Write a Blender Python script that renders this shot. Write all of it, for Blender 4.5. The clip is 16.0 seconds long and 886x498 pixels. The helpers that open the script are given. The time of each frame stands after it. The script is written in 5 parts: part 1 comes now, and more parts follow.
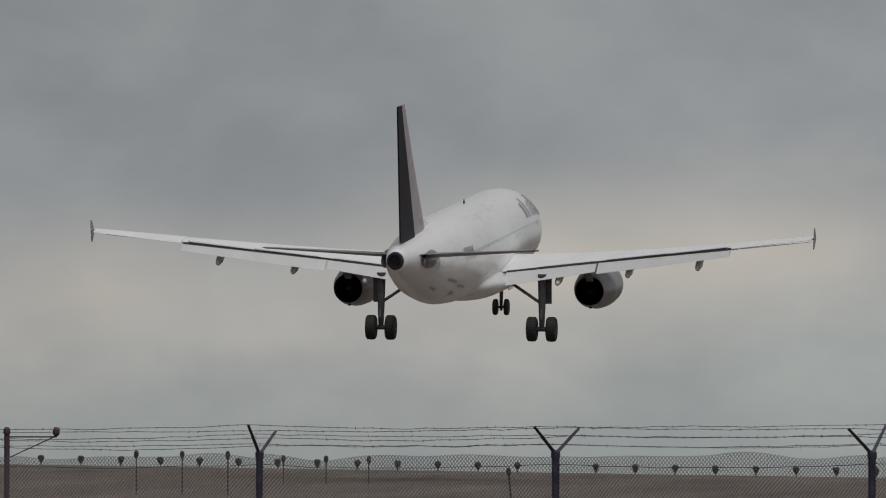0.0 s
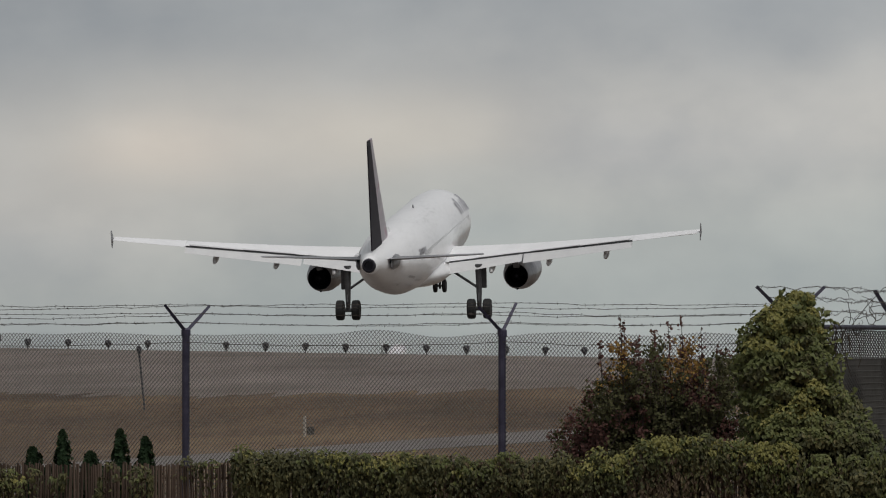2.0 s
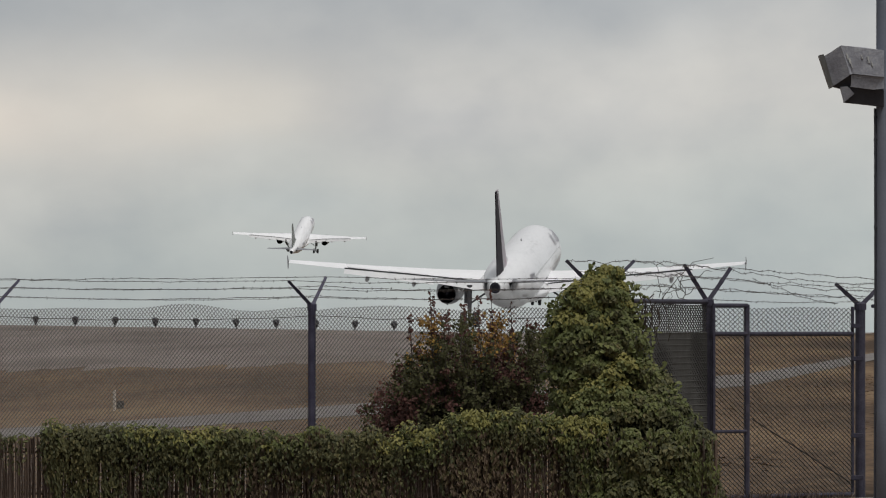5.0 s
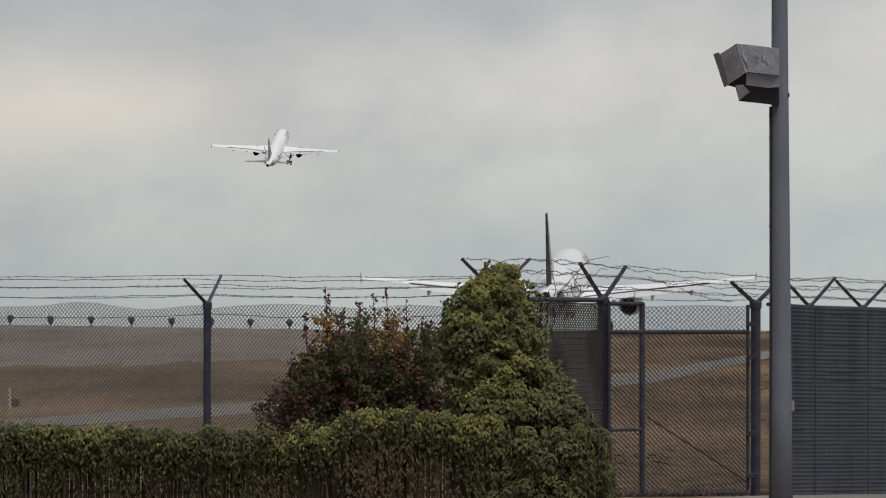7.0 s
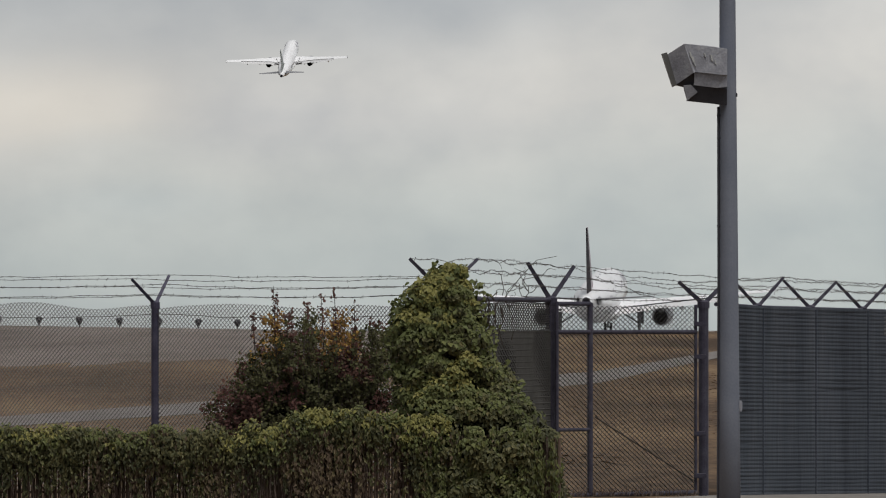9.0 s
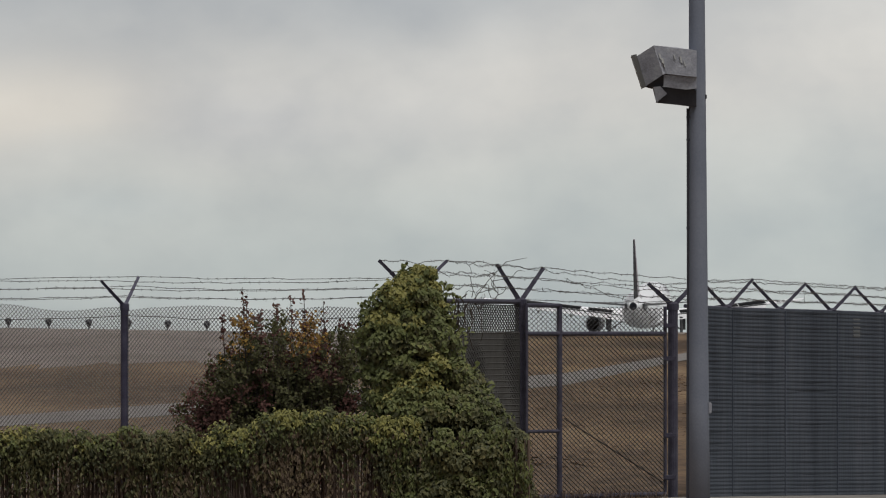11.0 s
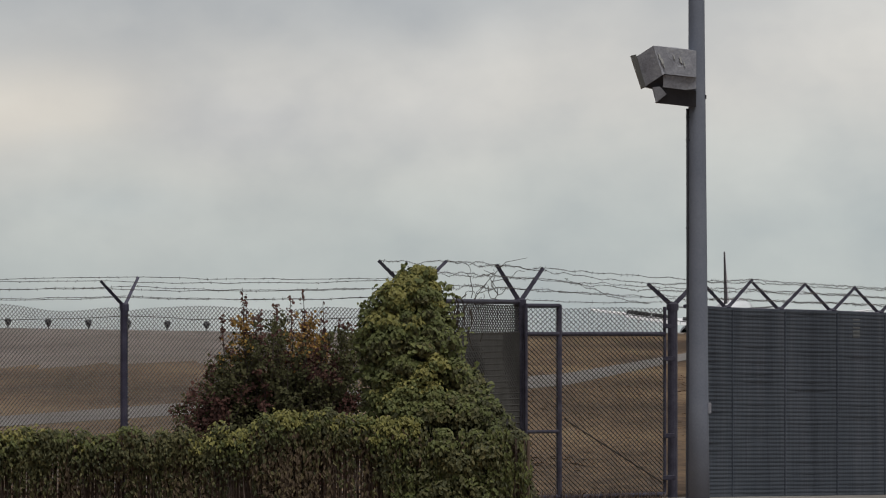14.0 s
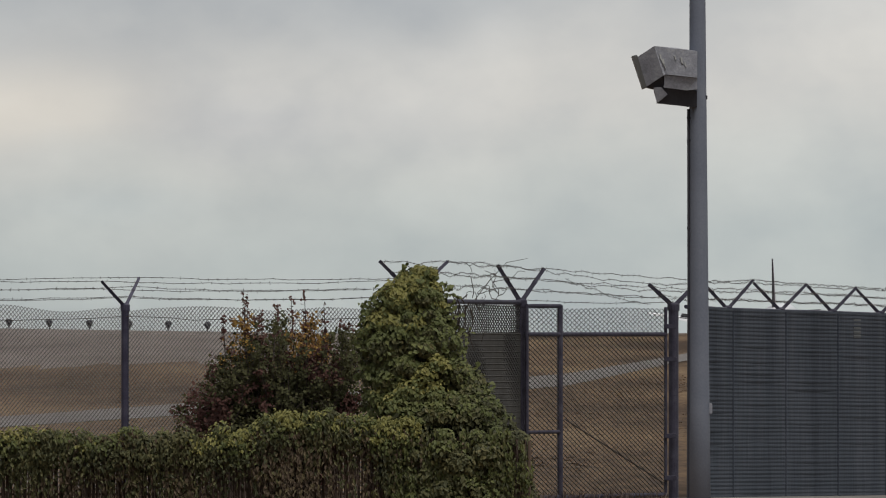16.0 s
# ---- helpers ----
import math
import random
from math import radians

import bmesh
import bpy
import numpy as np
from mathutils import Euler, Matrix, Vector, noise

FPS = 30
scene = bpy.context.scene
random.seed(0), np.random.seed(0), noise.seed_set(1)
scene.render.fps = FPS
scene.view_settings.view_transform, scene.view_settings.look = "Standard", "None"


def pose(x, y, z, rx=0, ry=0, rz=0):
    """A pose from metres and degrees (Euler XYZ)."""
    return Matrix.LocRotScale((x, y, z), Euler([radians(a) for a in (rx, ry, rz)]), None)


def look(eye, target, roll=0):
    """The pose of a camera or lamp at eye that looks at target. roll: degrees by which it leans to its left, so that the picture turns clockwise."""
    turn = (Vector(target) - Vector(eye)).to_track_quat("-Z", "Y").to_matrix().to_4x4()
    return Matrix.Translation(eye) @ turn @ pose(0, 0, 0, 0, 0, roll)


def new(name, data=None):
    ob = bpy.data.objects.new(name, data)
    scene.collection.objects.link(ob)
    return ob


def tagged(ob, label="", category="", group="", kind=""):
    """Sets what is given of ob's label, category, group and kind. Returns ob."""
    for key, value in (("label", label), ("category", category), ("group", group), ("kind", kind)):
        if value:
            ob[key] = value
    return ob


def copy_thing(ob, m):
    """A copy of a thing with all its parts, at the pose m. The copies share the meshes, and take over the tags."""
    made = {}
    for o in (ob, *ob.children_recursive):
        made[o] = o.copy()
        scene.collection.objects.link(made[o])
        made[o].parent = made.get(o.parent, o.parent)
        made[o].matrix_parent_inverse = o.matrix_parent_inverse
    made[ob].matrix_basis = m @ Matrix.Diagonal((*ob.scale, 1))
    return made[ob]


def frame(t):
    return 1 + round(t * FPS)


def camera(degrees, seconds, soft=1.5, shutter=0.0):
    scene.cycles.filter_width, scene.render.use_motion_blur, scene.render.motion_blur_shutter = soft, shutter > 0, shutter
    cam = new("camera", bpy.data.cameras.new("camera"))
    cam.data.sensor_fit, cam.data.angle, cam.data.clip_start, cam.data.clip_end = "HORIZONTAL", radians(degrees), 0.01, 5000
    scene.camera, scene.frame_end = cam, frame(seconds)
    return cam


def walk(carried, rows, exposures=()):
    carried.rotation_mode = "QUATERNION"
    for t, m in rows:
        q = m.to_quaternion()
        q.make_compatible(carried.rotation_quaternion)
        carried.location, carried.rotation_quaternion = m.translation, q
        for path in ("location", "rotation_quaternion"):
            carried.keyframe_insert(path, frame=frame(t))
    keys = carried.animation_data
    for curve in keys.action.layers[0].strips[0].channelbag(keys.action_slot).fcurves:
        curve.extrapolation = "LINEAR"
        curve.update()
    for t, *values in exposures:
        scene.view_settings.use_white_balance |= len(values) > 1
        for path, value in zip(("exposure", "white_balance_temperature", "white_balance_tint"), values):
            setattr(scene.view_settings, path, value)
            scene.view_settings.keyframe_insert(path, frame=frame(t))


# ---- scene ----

# One metre is one metre. The lens looks along +y from a spot across the street; the fence stands about 110 m off.
EYE = 1.57
cam = camera(4.49, 16.0, soft=1.1)
# seconds, turn to the left and tilt upwards (degrees)
PATH = [
    (0.0, 3.799, 1.177), (0.5, 3.263, 0.985), (1.0, 2.744, 0.816), (1.5, 2.295, 0.665), (2.0, 1.925, 0.559),
    (2.5, 1.710, 0.490), (3.0, 1.579, 0.467), (3.5, 1.364, 0.444), (4.0, 1.238, 0.436), (6.5, 0.521, 0.418),
    (7.0, 0.430, 0.418), (7.5, 0.355, 0.418), (8.0, 0.275, 0.418), (8.5, 0.238, 0.421), (9.0, 0.166, 0.418),
    (9.5, 0.083, 0.421), (12.0, 0.003, 0.427), (12.5, 0.0, 0.427), (13.0, 0.003, 0.427), (13.5, 0.003, 0.427),
    (14.0, 0.009, 0.428), (14.5, 0.009, 0.430), (15.0, 0.014, 0.430), (15.5, 0.014, 0.430), (16.0, 0.014, 0.430),
]
LIGHTNESS = [(0.0, -0.50), (0.5, -0.48), (1.0, -0.45), (1.5, -0.36), (2.0, -0.26), (2.5, -0.15), (4.0, -0.02), (6.5, 0.03), (12.0, 0.06), (16.0, 0.06)]
walk(cam, [(t, pose(0, 0, EYE, 90 + up, 0, left)) for t, left, up in PATH], LIGHTNESS)


# ---- world and sun ----
def link(tree, a, b):
    tree.links.new(a, b)


def node(tree, kind, **values):
    n = tree.nodes.new(kind)
    for key, value in values.items():
        n.inputs[key.replace("_", " ")].default_value = value
    return n


def ramp(tree, stops, source):
    n = tree.nodes.new("ShaderNodeValToRGB")
    while len(n.color_ramp.elements) < len(stops):
        n.color_ramp.elements.new(0.5)
    for e, (at, c) in zip(n.color_ramp.elements, stops):
        e.position, e.color = at, (*c, 1) if len(c) == 3 else (c[0], c[0], c[0], 1)
    link(tree, source, n.inputs[0])
    return n


def build_world():
    w = bpy.data.worlds.new("overcast")
    scene.world = w
    w.use_nodes = True
    t = w.node_tree
    t.nodes.clear()
    out = t.nodes.new("ShaderNodeOutputWorld")
    bg = node(t, "ShaderNodeBackground", Strength=1.0)
    sky = t.nodes.new("ShaderNodeTexSky")
    sky.sky_type, sky.sun_disc = "NISHITA", False
    sky.sun_elevation, sky.sun_rotation = radians(61), radians(150)
    dim = t.nodes.new("ShaderNodeVectorMath")
    dim.operation = "SCALE"
    dim.inputs["Scale"].default_value = 0.06
    link(t, sky.outputs[0], dim.inputs[0])
    co = t.nodes.new("ShaderNodeTexCoord")
    flat = t.nodes.new("ShaderNodeMapping")
    flat.inputs["Scale"].default_value = (26, 26, 44)
    flat.inputs["Location"].default_value = (0.35, 0.0, 0.2)
    link(t, co.outputs["Generated"], flat.inputs[0])
    big = node(t, "ShaderNodeTexNoise", Scale=1.0, Detail=4.0, Roughness=0.45)
    link(t, flat.outputs[0], big.inputs["Vector"])
    parts = t.nodes.new("ShaderNodeSeparateXYZ")
    link(t, co.outputs["Generated"], parts.inputs[0])
    # height over the horizon, made uneven by the noise
    wave = t.nodes.new("ShaderNodeMath")
    wave.operation = "MULTIPLY_ADD"
    wave.inputs[1].default_value, wave.inputs[2].default_value = 0.016, -0.008
    link(t, big.outputs["Fac"], wave.inputs[0])
    lean = t.nodes.new("ShaderNodeMath")
    lean.operation = "MULTIPLY_ADD"
    lean.inputs[1].default_value = -0.085
    link(t, parts.outputs["X"], lean.inputs[0])
    link(t, parts.outputs["Z"], lean.inputs[2])
    height = t.nodes.new("ShaderNodeMath")
    height.operation = "ADD"
    link(t, lean.outputs[0], height.inputs[0])
    link(t, wave.outputs[0], height.inputs[1])
    decks = ramp(t, [(0.0, (0.475, 0.515, 0.51)), (0.009, (0.50, 0.54, 0.535)), (0.0205, (0.66, 0.645, 0.615)), (0.0265, (0.59, 0.59, 0.58)),
                     (0.034, (0.45, 0.475, 0.50)), (0.06, (0.42, 0.44, 0.455)), (0.25, (0.34, 0.35, 0.36)), (1.0, (0.62, 0.62, 0.62))], height.outputs[0])
    # soft darker and lighter patches
    spot = t.nodes.new("ShaderNodeMapping")
    spot.inputs["Scale"].default_value = (66, 66, 100)
    spot.inputs["Location"].default_value = (3.1, 0.7, 0.4)
    link(t, co.outputs["Generated"], spot.inputs[0])
    small = node(t, "ShaderNodeTexNoise", Scale=1.0, Detail=5.0, Roughness=0.5)
    link(t, spot.outputs[0], small.inputs["Vector"])
    shade = ramp(t, [(0.3, (0.865, 0.88, 0.905)), (0.5, (0.99, 0.99, 0.99)), (0.70, (1.11, 1.10, 1.085))], small.outputs["Fac"])
    mul = t.nodes.new("ShaderNodeMix")
    mul.data_type, mul.blend_type = "RGBA", "MULTIPLY"
    mul.inputs["Factor"].default_value = 1.0
    link(t, decks.outputs[0], mul.inputs["A"])
    link(t, shade.outputs[0], mul.inputs["B"])
    # the overcast thickens slowly to one side
    side = t.nodes.new("ShaderNodeMath")
    side.operation = "MULTIPLY_ADD"
    side.inputs[1].default_value, side.inputs[2].default_value = 2.5, 0.5
    link(t, parts.outputs["X"], side.inputs[0])
    thick = ramp(t, [(0.24, (0.85,)), (0.45, (0.93,)), (0.58, (1.02,)), (1.0, (1.0,))], side.outputs[0])
    wide = t.nodes.new("ShaderNodeMix")
    wide.data_type, wide.blend_type = "RGBA", "MULTIPLY"
    wide.inputs["Factor"].default_value = 1.0
    link(t, mul.outputs["Result"], wide.inputs["A"])
    link(t, thick.outputs[0], wide.inputs["B"])
    # breaks and thicker banks in the cloud: middle (x, z), width, height, colour
    last = wide.outputs["Result"]
    ragged = node(t, "ShaderNodeTexNoise", Scale=1.0, Detail=4.0)
    link(t, spot.outputs[0], ragged.inputs["Vector"])
    for x, z, w, h, tint in ((-0.058, 0.0205, 0.034, 0.0075, (1.23, 1.18, 1.12)), (-0.097, 0.0178, 0.012, 0.006, (1.16, 1.12, 1.07)), (-0.0593, 0.0188, 0.010, 0.0042, (1.12, 1.08, 1.05)), (-0.036, 0.0205, 0.016, 0.005, (1.08, 1.06, 1.03)),
                             (-0.004, 0.0185, 0.016, 0.006, (0.90, 0.92, 0.95)), (-0.0185, 0.0185, 0.013, 0.0055, (0.88, 0.90, 0.94)), (-0.075, 0.010, 0.03, 0.004, (0.92, 0.94, 0.97)), (-0.03, 0.0115, 0.014, 0.003, (0.94, 0.96, 0.98))):
        mv = t.nodes.new("ShaderNodeMapping")
        mv.vector_type = "TEXTURE"
        mv.inputs["Location"].default_value = (x, 1.0, z)
        mv.inputs["Scale"].default_value = (w, 1.0, h)
        link(t, co.outputs["Generated"], mv.inputs[0])
        far = t.nodes.new("ShaderNodeVectorMath")
        far.operation = "LENGTH"
        link(t, mv.outputs[0], far.inputs[0])
        wob = t.nodes.new("ShaderNodeMath")
        wob.operation = "MULTIPLY_ADD"
        wob.inputs[1].default_value = 1.1
        link(t, ragged.outputs["Fac"], wob.inputs[0])
        link(t, far.outputs["Value"], wob.inputs[2])
        soft = ramp(t, [(0.35, (1.0,)), (1.0, (0.0,))], wob.outputs[0])
        soft.color_ramp.interpolation = "EASE"
        half = t.nodes.new("ShaderNodeMath")
        half.operation = "MULTIPLY"
        half.inputs[1].default_value = 0.6
        link(t, wob.outputs[0], half.inputs[0])
        link(t, half.outputs[0], soft.inputs[0])
        m = t.nodes.new("ShaderNodeMix")
        m.data_type, m.blend_type = "RGBA", "MULTIPLY"
        link(t, soft.outputs[0], m.inputs["Factor"])
        link(t, last, m.inputs["A"])
        m.inputs["B"].default_value = (*tint, 1)
        last = m.outputs["Result"]
    mix = t.nodes.new("ShaderNodeMix")
    mix.data_type = "RGBA"
    mix.inputs["Factor"].default_value = 0.08
    link(t, last, mix.inputs["A"])
    link(t, dim.outputs[0], mix.inputs["B"])
    link(t, mix.outputs["Result"], bg.inputs["Color"])
    link(t, bg.outputs[0], out.inputs[0])


build_world()
sun = new("sun", bpy.data.lights.new("sun", "SUN"))
sun.data.energy, sun.data.angle, sun.data.color = 1.75, radians(24), (1.0, 0.975, 0.94)
sun.matrix_world = look((40, -45, 130), (0, 20, 0))


# ---- materials ----
def material(name, colours, rough=0.8, metal=0.0, scale=6.0, fine=60.0, bump=0.2, island=0.0, stretch=(1, 1, 1), spread=(0.3, 0.7), gloss=0.5):
    """Two noises choose among the colours; the fine one also gives relief. island: how far single pieces differ."""
    m = bpy.data.materials.new(name)
    m.use_nodes = True
    t = m.node_tree
    bsdf = t.nodes["Principled BSDF"]
    bsdf.inputs["Roughness"].default_value, bsdf.inputs["Metallic"].default_value = rough, metal
    bsdf.inputs["Specular IOR Level"].default_value = gloss
    co = t.nodes.new("ShaderNodeTexCoord")
    mp = t.nodes.new("ShaderNodeMapping")
    mp.inputs["Scale"].default_value = stretch
    link(t, co.outputs["Object"], mp.inputs[0])
    a = node(t, "ShaderNodeTexNoise", Scale=scale, Detail=5.0)
    b = node(t, "ShaderNodeTexNoise", Scale=fine, Detail=3.0)
    link(t, mp.outputs[0], a.inputs["Vector"])
    link(t, mp.outputs[0], b.inputs["Vector"])
    mixed = t.nodes.new("ShaderNodeMath")
    mixed.operation = "MULTIPLY_ADD"
    mixed.inputs[1].default_value = 0.35
    link(t, b.outputs["Fac"], mixed.inputs[0])
    half = t.nodes.new("ShaderNodeMath")
    half.operation = "MULTIPLY"
    half.inputs[1].default_value = 0.65
    link(t, a.outputs["Fac"], half.inputs[0])
    link(t, half.outputs[0], mixed.inputs[2])
    value = mixed.outputs[0]
    if island:
        g = t.nodes.new("ShaderNodeNewGeometry")
        far = t.nodes.new("ShaderNodeMath")
        far.operation = "SUBTRACT"
        far.inputs[1].default_value = 0.5
        link(t, g.outputs["Random Per Island"], far.inputs[0])
        add = t.nodes.new("ShaderNodeMath")
        add.operation = "MULTIPLY_ADD"
        add.inputs[1].default_value = island
        link(t, far.outputs[0], add.inputs[0])
        link(t, value, add.inputs[2])
        value = add.outputs[0]
    n = len(colours)
    stops = [(spread[0] + (spread[1] - spread[0]) * i / max(1, n - 1), c) for i, c in enumerate(colours)]
    col = ramp(t, stops, value)
    link(t, col.outputs[0], bsdf.inputs["Base Color"])
    if bump:
        bp = t.nodes.new("ShaderNodeBump")
        bp.inputs["Strength"].default_value, bp.inputs["Distance"].default_value = bump, 0.02
        link(t, b.outputs["Fac"], bp.inputs["Height"])
        link(t, bp.outputs[0], bsdf.inputs["Normal"])
    return m


GRASS = material("dry_grass", [(0.057, 0.037, 0.024), (0.103, 0.068, 0.043), (0.151, 0.099, 0.059), (0.204, 0.143, 0.084)], 0.95, scale=0.16, fine=5.0, bump=0.4, stretch=(1, 0.10, 1), spread=(0.40, 0.60), gloss=0.1)
TUFT = material("grass_tuft", [(0.099, 0.063, 0.040), (0.137, 0.090, 0.057), (0.192, 0.133, 0.084)], 0.95, scale=0.3, fine=7.0, bump=0, island=0.6, spread=(0.2, 0.8), gloss=0.1)
DUST = material("bare_field", [(0.133, 0.110, 0.095), (0.189, 0.161, 0.141), (0.253, 0.217, 0.193)], 0.95, scale=0.2, fine=4.0, bump=0.3, stretch=(1, 0.10, 1), spread=(0.35, 0.65), gloss=0.1)
ROADM = material("worn_asphalt", [(0.122, 0.110, 0.101), (0.176, 0.161, 0.151), (0.231, 0.214, 0.200)], 0.9, gloss=0.1, scale=0.5, fine=30, bump=0.2)
STREET = material("street_asphalt", [(0.04, 0.04, 0.042), (0.06, 0.06, 0.06), (0.075, 0.073, 0.07)], 0.9, scale=0.4, fine=60, bump=0.3)
CONCRETE = material("concrete", [(0.30, 0.27, 0.24), (0.40, 0.37, 0.33), (0.46, 0.43, 0.39)], 0.9, scale=2, fine=40)
PAVING = material("stained_paving", [(0.128, 0.115, 0.102), (0.187, 0.170, 0.153), (0.255, 0.234, 0.212)], 0.9, scale=1.5, fine=30)
RUNWAY = material("runway_concrete", [(0.24, 0.24, 0.24), (0.32, 0.32, 0.31)], 0.9, scale=0.05, fine=1.0)
# The blue cast in both steels stands in for the lens's colour fringe.
STEEL = material("weathered_steel", [(0.029, 0.026, 0.042), (0.050, 0.046, 0.068), (0.083, 0.078, 0.104)], 0.6, 0.4, scale=9, fine=80, bump=0.15)
FIELDSTEEL = material("bluish_fringe_steel", [(0.027, 0.025, 0.046), (0.044, 0.040, 0.070), (0.070, 0.066, 0.100)], 0.6, 0.2, scale=9, fine=80, bump=0.15)
WIRE = material("dull_wire", [(0.038, 0.036, 0.036), (0.075, 0.071, 0.070)], 0.65, 0.3, scale=20, fine=100, bump=0)
FIELDWIRE = material("galvanised_wire", [(0.098, 0.094, 0.091), (0.169, 0.163, 0.156)], 0.6, 0.2, scale=20, fine=100, bump=0)
BARB = material("rusted_wire", [(0.05, 0.042, 0.038), (0.10, 0.085, 0.075)], 0.8, 0.3, scale=20, fine=100, bump=0)
SLAT = material("dark_privacy_slat", [(0.043, 0.049, 0.063), (0.060, 0.069, 0.085), (0.083, 0.090, 0.109)], 0.8, gloss=0.1, scale=1.6, fine=14, bump=0.1, stretch=(3.0, 0.7, 0.16), spread=(0.36, 0.64))
FADED = material("faded_slat", [(0.090, 0.094, 0.098), (0.143, 0.146, 0.146)], 0.8, gloss=0.1, scale=3, fine=30, bump=0.1)
SCREEN = material("grey_screen", [(0.046, 0.044, 0.040), (0.066, 0.063, 0.058), (0.085, 0.082, 0.076)], 0.85, scale=3, fine=30, bump=0.1, gloss=0.15)
POLE = material("painted_pole", [(0.130, 0.142, 0.178), (0.155, 0.168, 0.205), (0.185, 0.198, 0.232)], 0.6, 0.0, scale=3, fine=60, bump=0.08, gloss=0.3)
HOUSING = material("faded_housing", [(0.196, 0.198, 0.221), (0.294, 0.297, 0.329), (0.412, 0.416, 0.443)], 0.65, 0.2, scale=7, fine=50, bump=0.15)
PALE = material("pale_droppings", [(0.34, 0.34, 0.33), (0.46, 0.46, 0.45)], 0.9, scale=20, fine=90, bump=0)
BLACK = material("black_rubber", [(0.012, 0.012, 0.013), (0.022, 0.022, 0.022)], 0.8, scale=8, fine=60, bump=0.1)
DARKGLASS = material("dark_glass", [(0.015, 0.017, 0.02), (0.022, 0.025, 0.03)], 0.08, scale=2, fine=10, bump=0)
# Ivy tones; choosing among them by facing paints in light and shade.
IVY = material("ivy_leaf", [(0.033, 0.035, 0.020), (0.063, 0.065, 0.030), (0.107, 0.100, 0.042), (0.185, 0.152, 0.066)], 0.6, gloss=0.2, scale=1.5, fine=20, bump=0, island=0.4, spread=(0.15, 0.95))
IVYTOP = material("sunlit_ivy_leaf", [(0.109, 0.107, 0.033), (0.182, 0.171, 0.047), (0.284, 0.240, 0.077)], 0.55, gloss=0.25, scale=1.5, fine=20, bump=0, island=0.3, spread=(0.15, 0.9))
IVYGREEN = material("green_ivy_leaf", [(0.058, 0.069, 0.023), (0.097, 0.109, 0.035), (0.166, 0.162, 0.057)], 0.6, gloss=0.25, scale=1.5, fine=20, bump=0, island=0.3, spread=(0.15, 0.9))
IVYDRY = material("dry_ivy_leaf", [(0.067, 0.050, 0.034), (0.132, 0.095, 0.065), (0.148, 0.131, 0.060)], 0.75, gloss=0.15, scale=2.5, fine=20, bump=0, island=0.6, spread=(0.15, 0.9))
BUSHM = material("bush_leaf", [(0.036, 0.038, 0.020), (0.058, 0.060, 0.029), (0.077, 0.074, 0.034), (0.084, 0.056, 0.038)], 0.8, gloss=0.1, scale=2.2, fine=20, bump=0, island=0.25, spread=(0.2, 0.85))
TIPS = material("autumn_leaf", [(0.12, 0.060, 0.026), (0.22, 0.125, 0.036), (0.33, 0.215, 0.055)], 0.75, gloss=0.12, scale=2.0, fine=20, bump=0, island=0.5, spread=(0.2, 0.85))
REDM = material("dull_red_leaf", [(0.066, 0.036, 0.031), (0.101, 0.050, 0.043), (0.084, 0.058, 0.036)], 0.8, gloss=0.1, scale=2.0, fine=20, bump=0, island=0.28, spread=(0.2, 0.85))
BARK = material("bark", [(0.03, 0.022, 0.017), (0.06, 0.045, 0.035)], 0.9, scale=12, fine=80)
TWIG = material("dry_vine_stem", [(0.083, 0.061, 0.050), (0.154, 0.116, 0.097), (0.242, 0.193, 0.165)], 0.9, gloss=0.15, scale=3, fine=60, island=0.7, spread=(0.15, 0.9))
REED = material("weathered_reed", [(0.058, 0.041, 0.032), (0.105, 0.074, 0.057), (0.168, 0.124, 0.097)], 0.9, gloss=0.15, scale=4, fine=60, island=0.55, stretch=(1, 1, 0.15), spread=(0.15, 0.9))
SHRUB = material("evergreen", [(0.011, 0.022, 0.011), (0.021, 0.039, 0.018), (0.031, 0.053, 0.025)], 0.8, gloss=0.1, scale=3, fine=20, bump=0, island=0.4, spread=(0.2, 0.85))
WHITE = material("white_aircraft_paint", [(0.714, 0.714, 0.724), (0.806, 0.806, 0.816), (0.847, 0.847, 0.857), (0.867, 0.867, 0.877)], 0.24, scale=0.45, fine=3, bump=0, stretch=(1.6, 0.35, 1.6), spread=(0.33, 0.58))
GRIME = material("oily_grime", [(0.36, 0.35, 0.35), (0.50, 0.49, 0.49)], 0.6, scale=2, fine=12, bump=0)
PORTHOLE = material("cabin_pane", [(0.48, 0.49, 0.50), (0.56, 0.57, 0.58)], 0.2, scale=2, fine=12, bump=0)
WINGM = material("grey_wing_paint", [(0.768, 0.768, 0.780), (0.870, 0.870, 0.881)], 0.4, scale=0.8, fine=5, bump=0)
SPOILERM = material("light_grey_spoiler_paint", [(0.62, 0.62, 0.63), (0.70, 0.70, 0.71)], 0.5, scale=1.2, fine=7, bump=0)
FLAPM = material("light_flap_paint", [(0.58, 0.58, 0.59), (0.66, 0.66, 0.66)], 0.4, scale=1.2, fine=7, bump=0)
TAILM = material("dark_purple_paint", [(0.012, 0.009, 0.014), (0.022, 0.016, 0.024)], 0.55, gloss=0.12, scale=0.5, fine=5, bump=0)
TAILG = material("patterned_tail_paint", [(0.414, 0.387, 0.414), (0.468, 0.432, 0.459), (0.378, 0.243, 0.297), (0.108, 0.063, 0.099)], 0.5, gloss=0.25, scale=0.45, fine=1.5, bump=0, spread=(0.45, 0.66))
# Pale tone that stands in for haze over the distant tail.
HAZETAIL = material("hazed_tail", [(0.20, 0.225, 0.215), (0.27, 0.295, 0.285)], 0.45, gloss=0.3, scale=0.5, fine=4, bump=0)
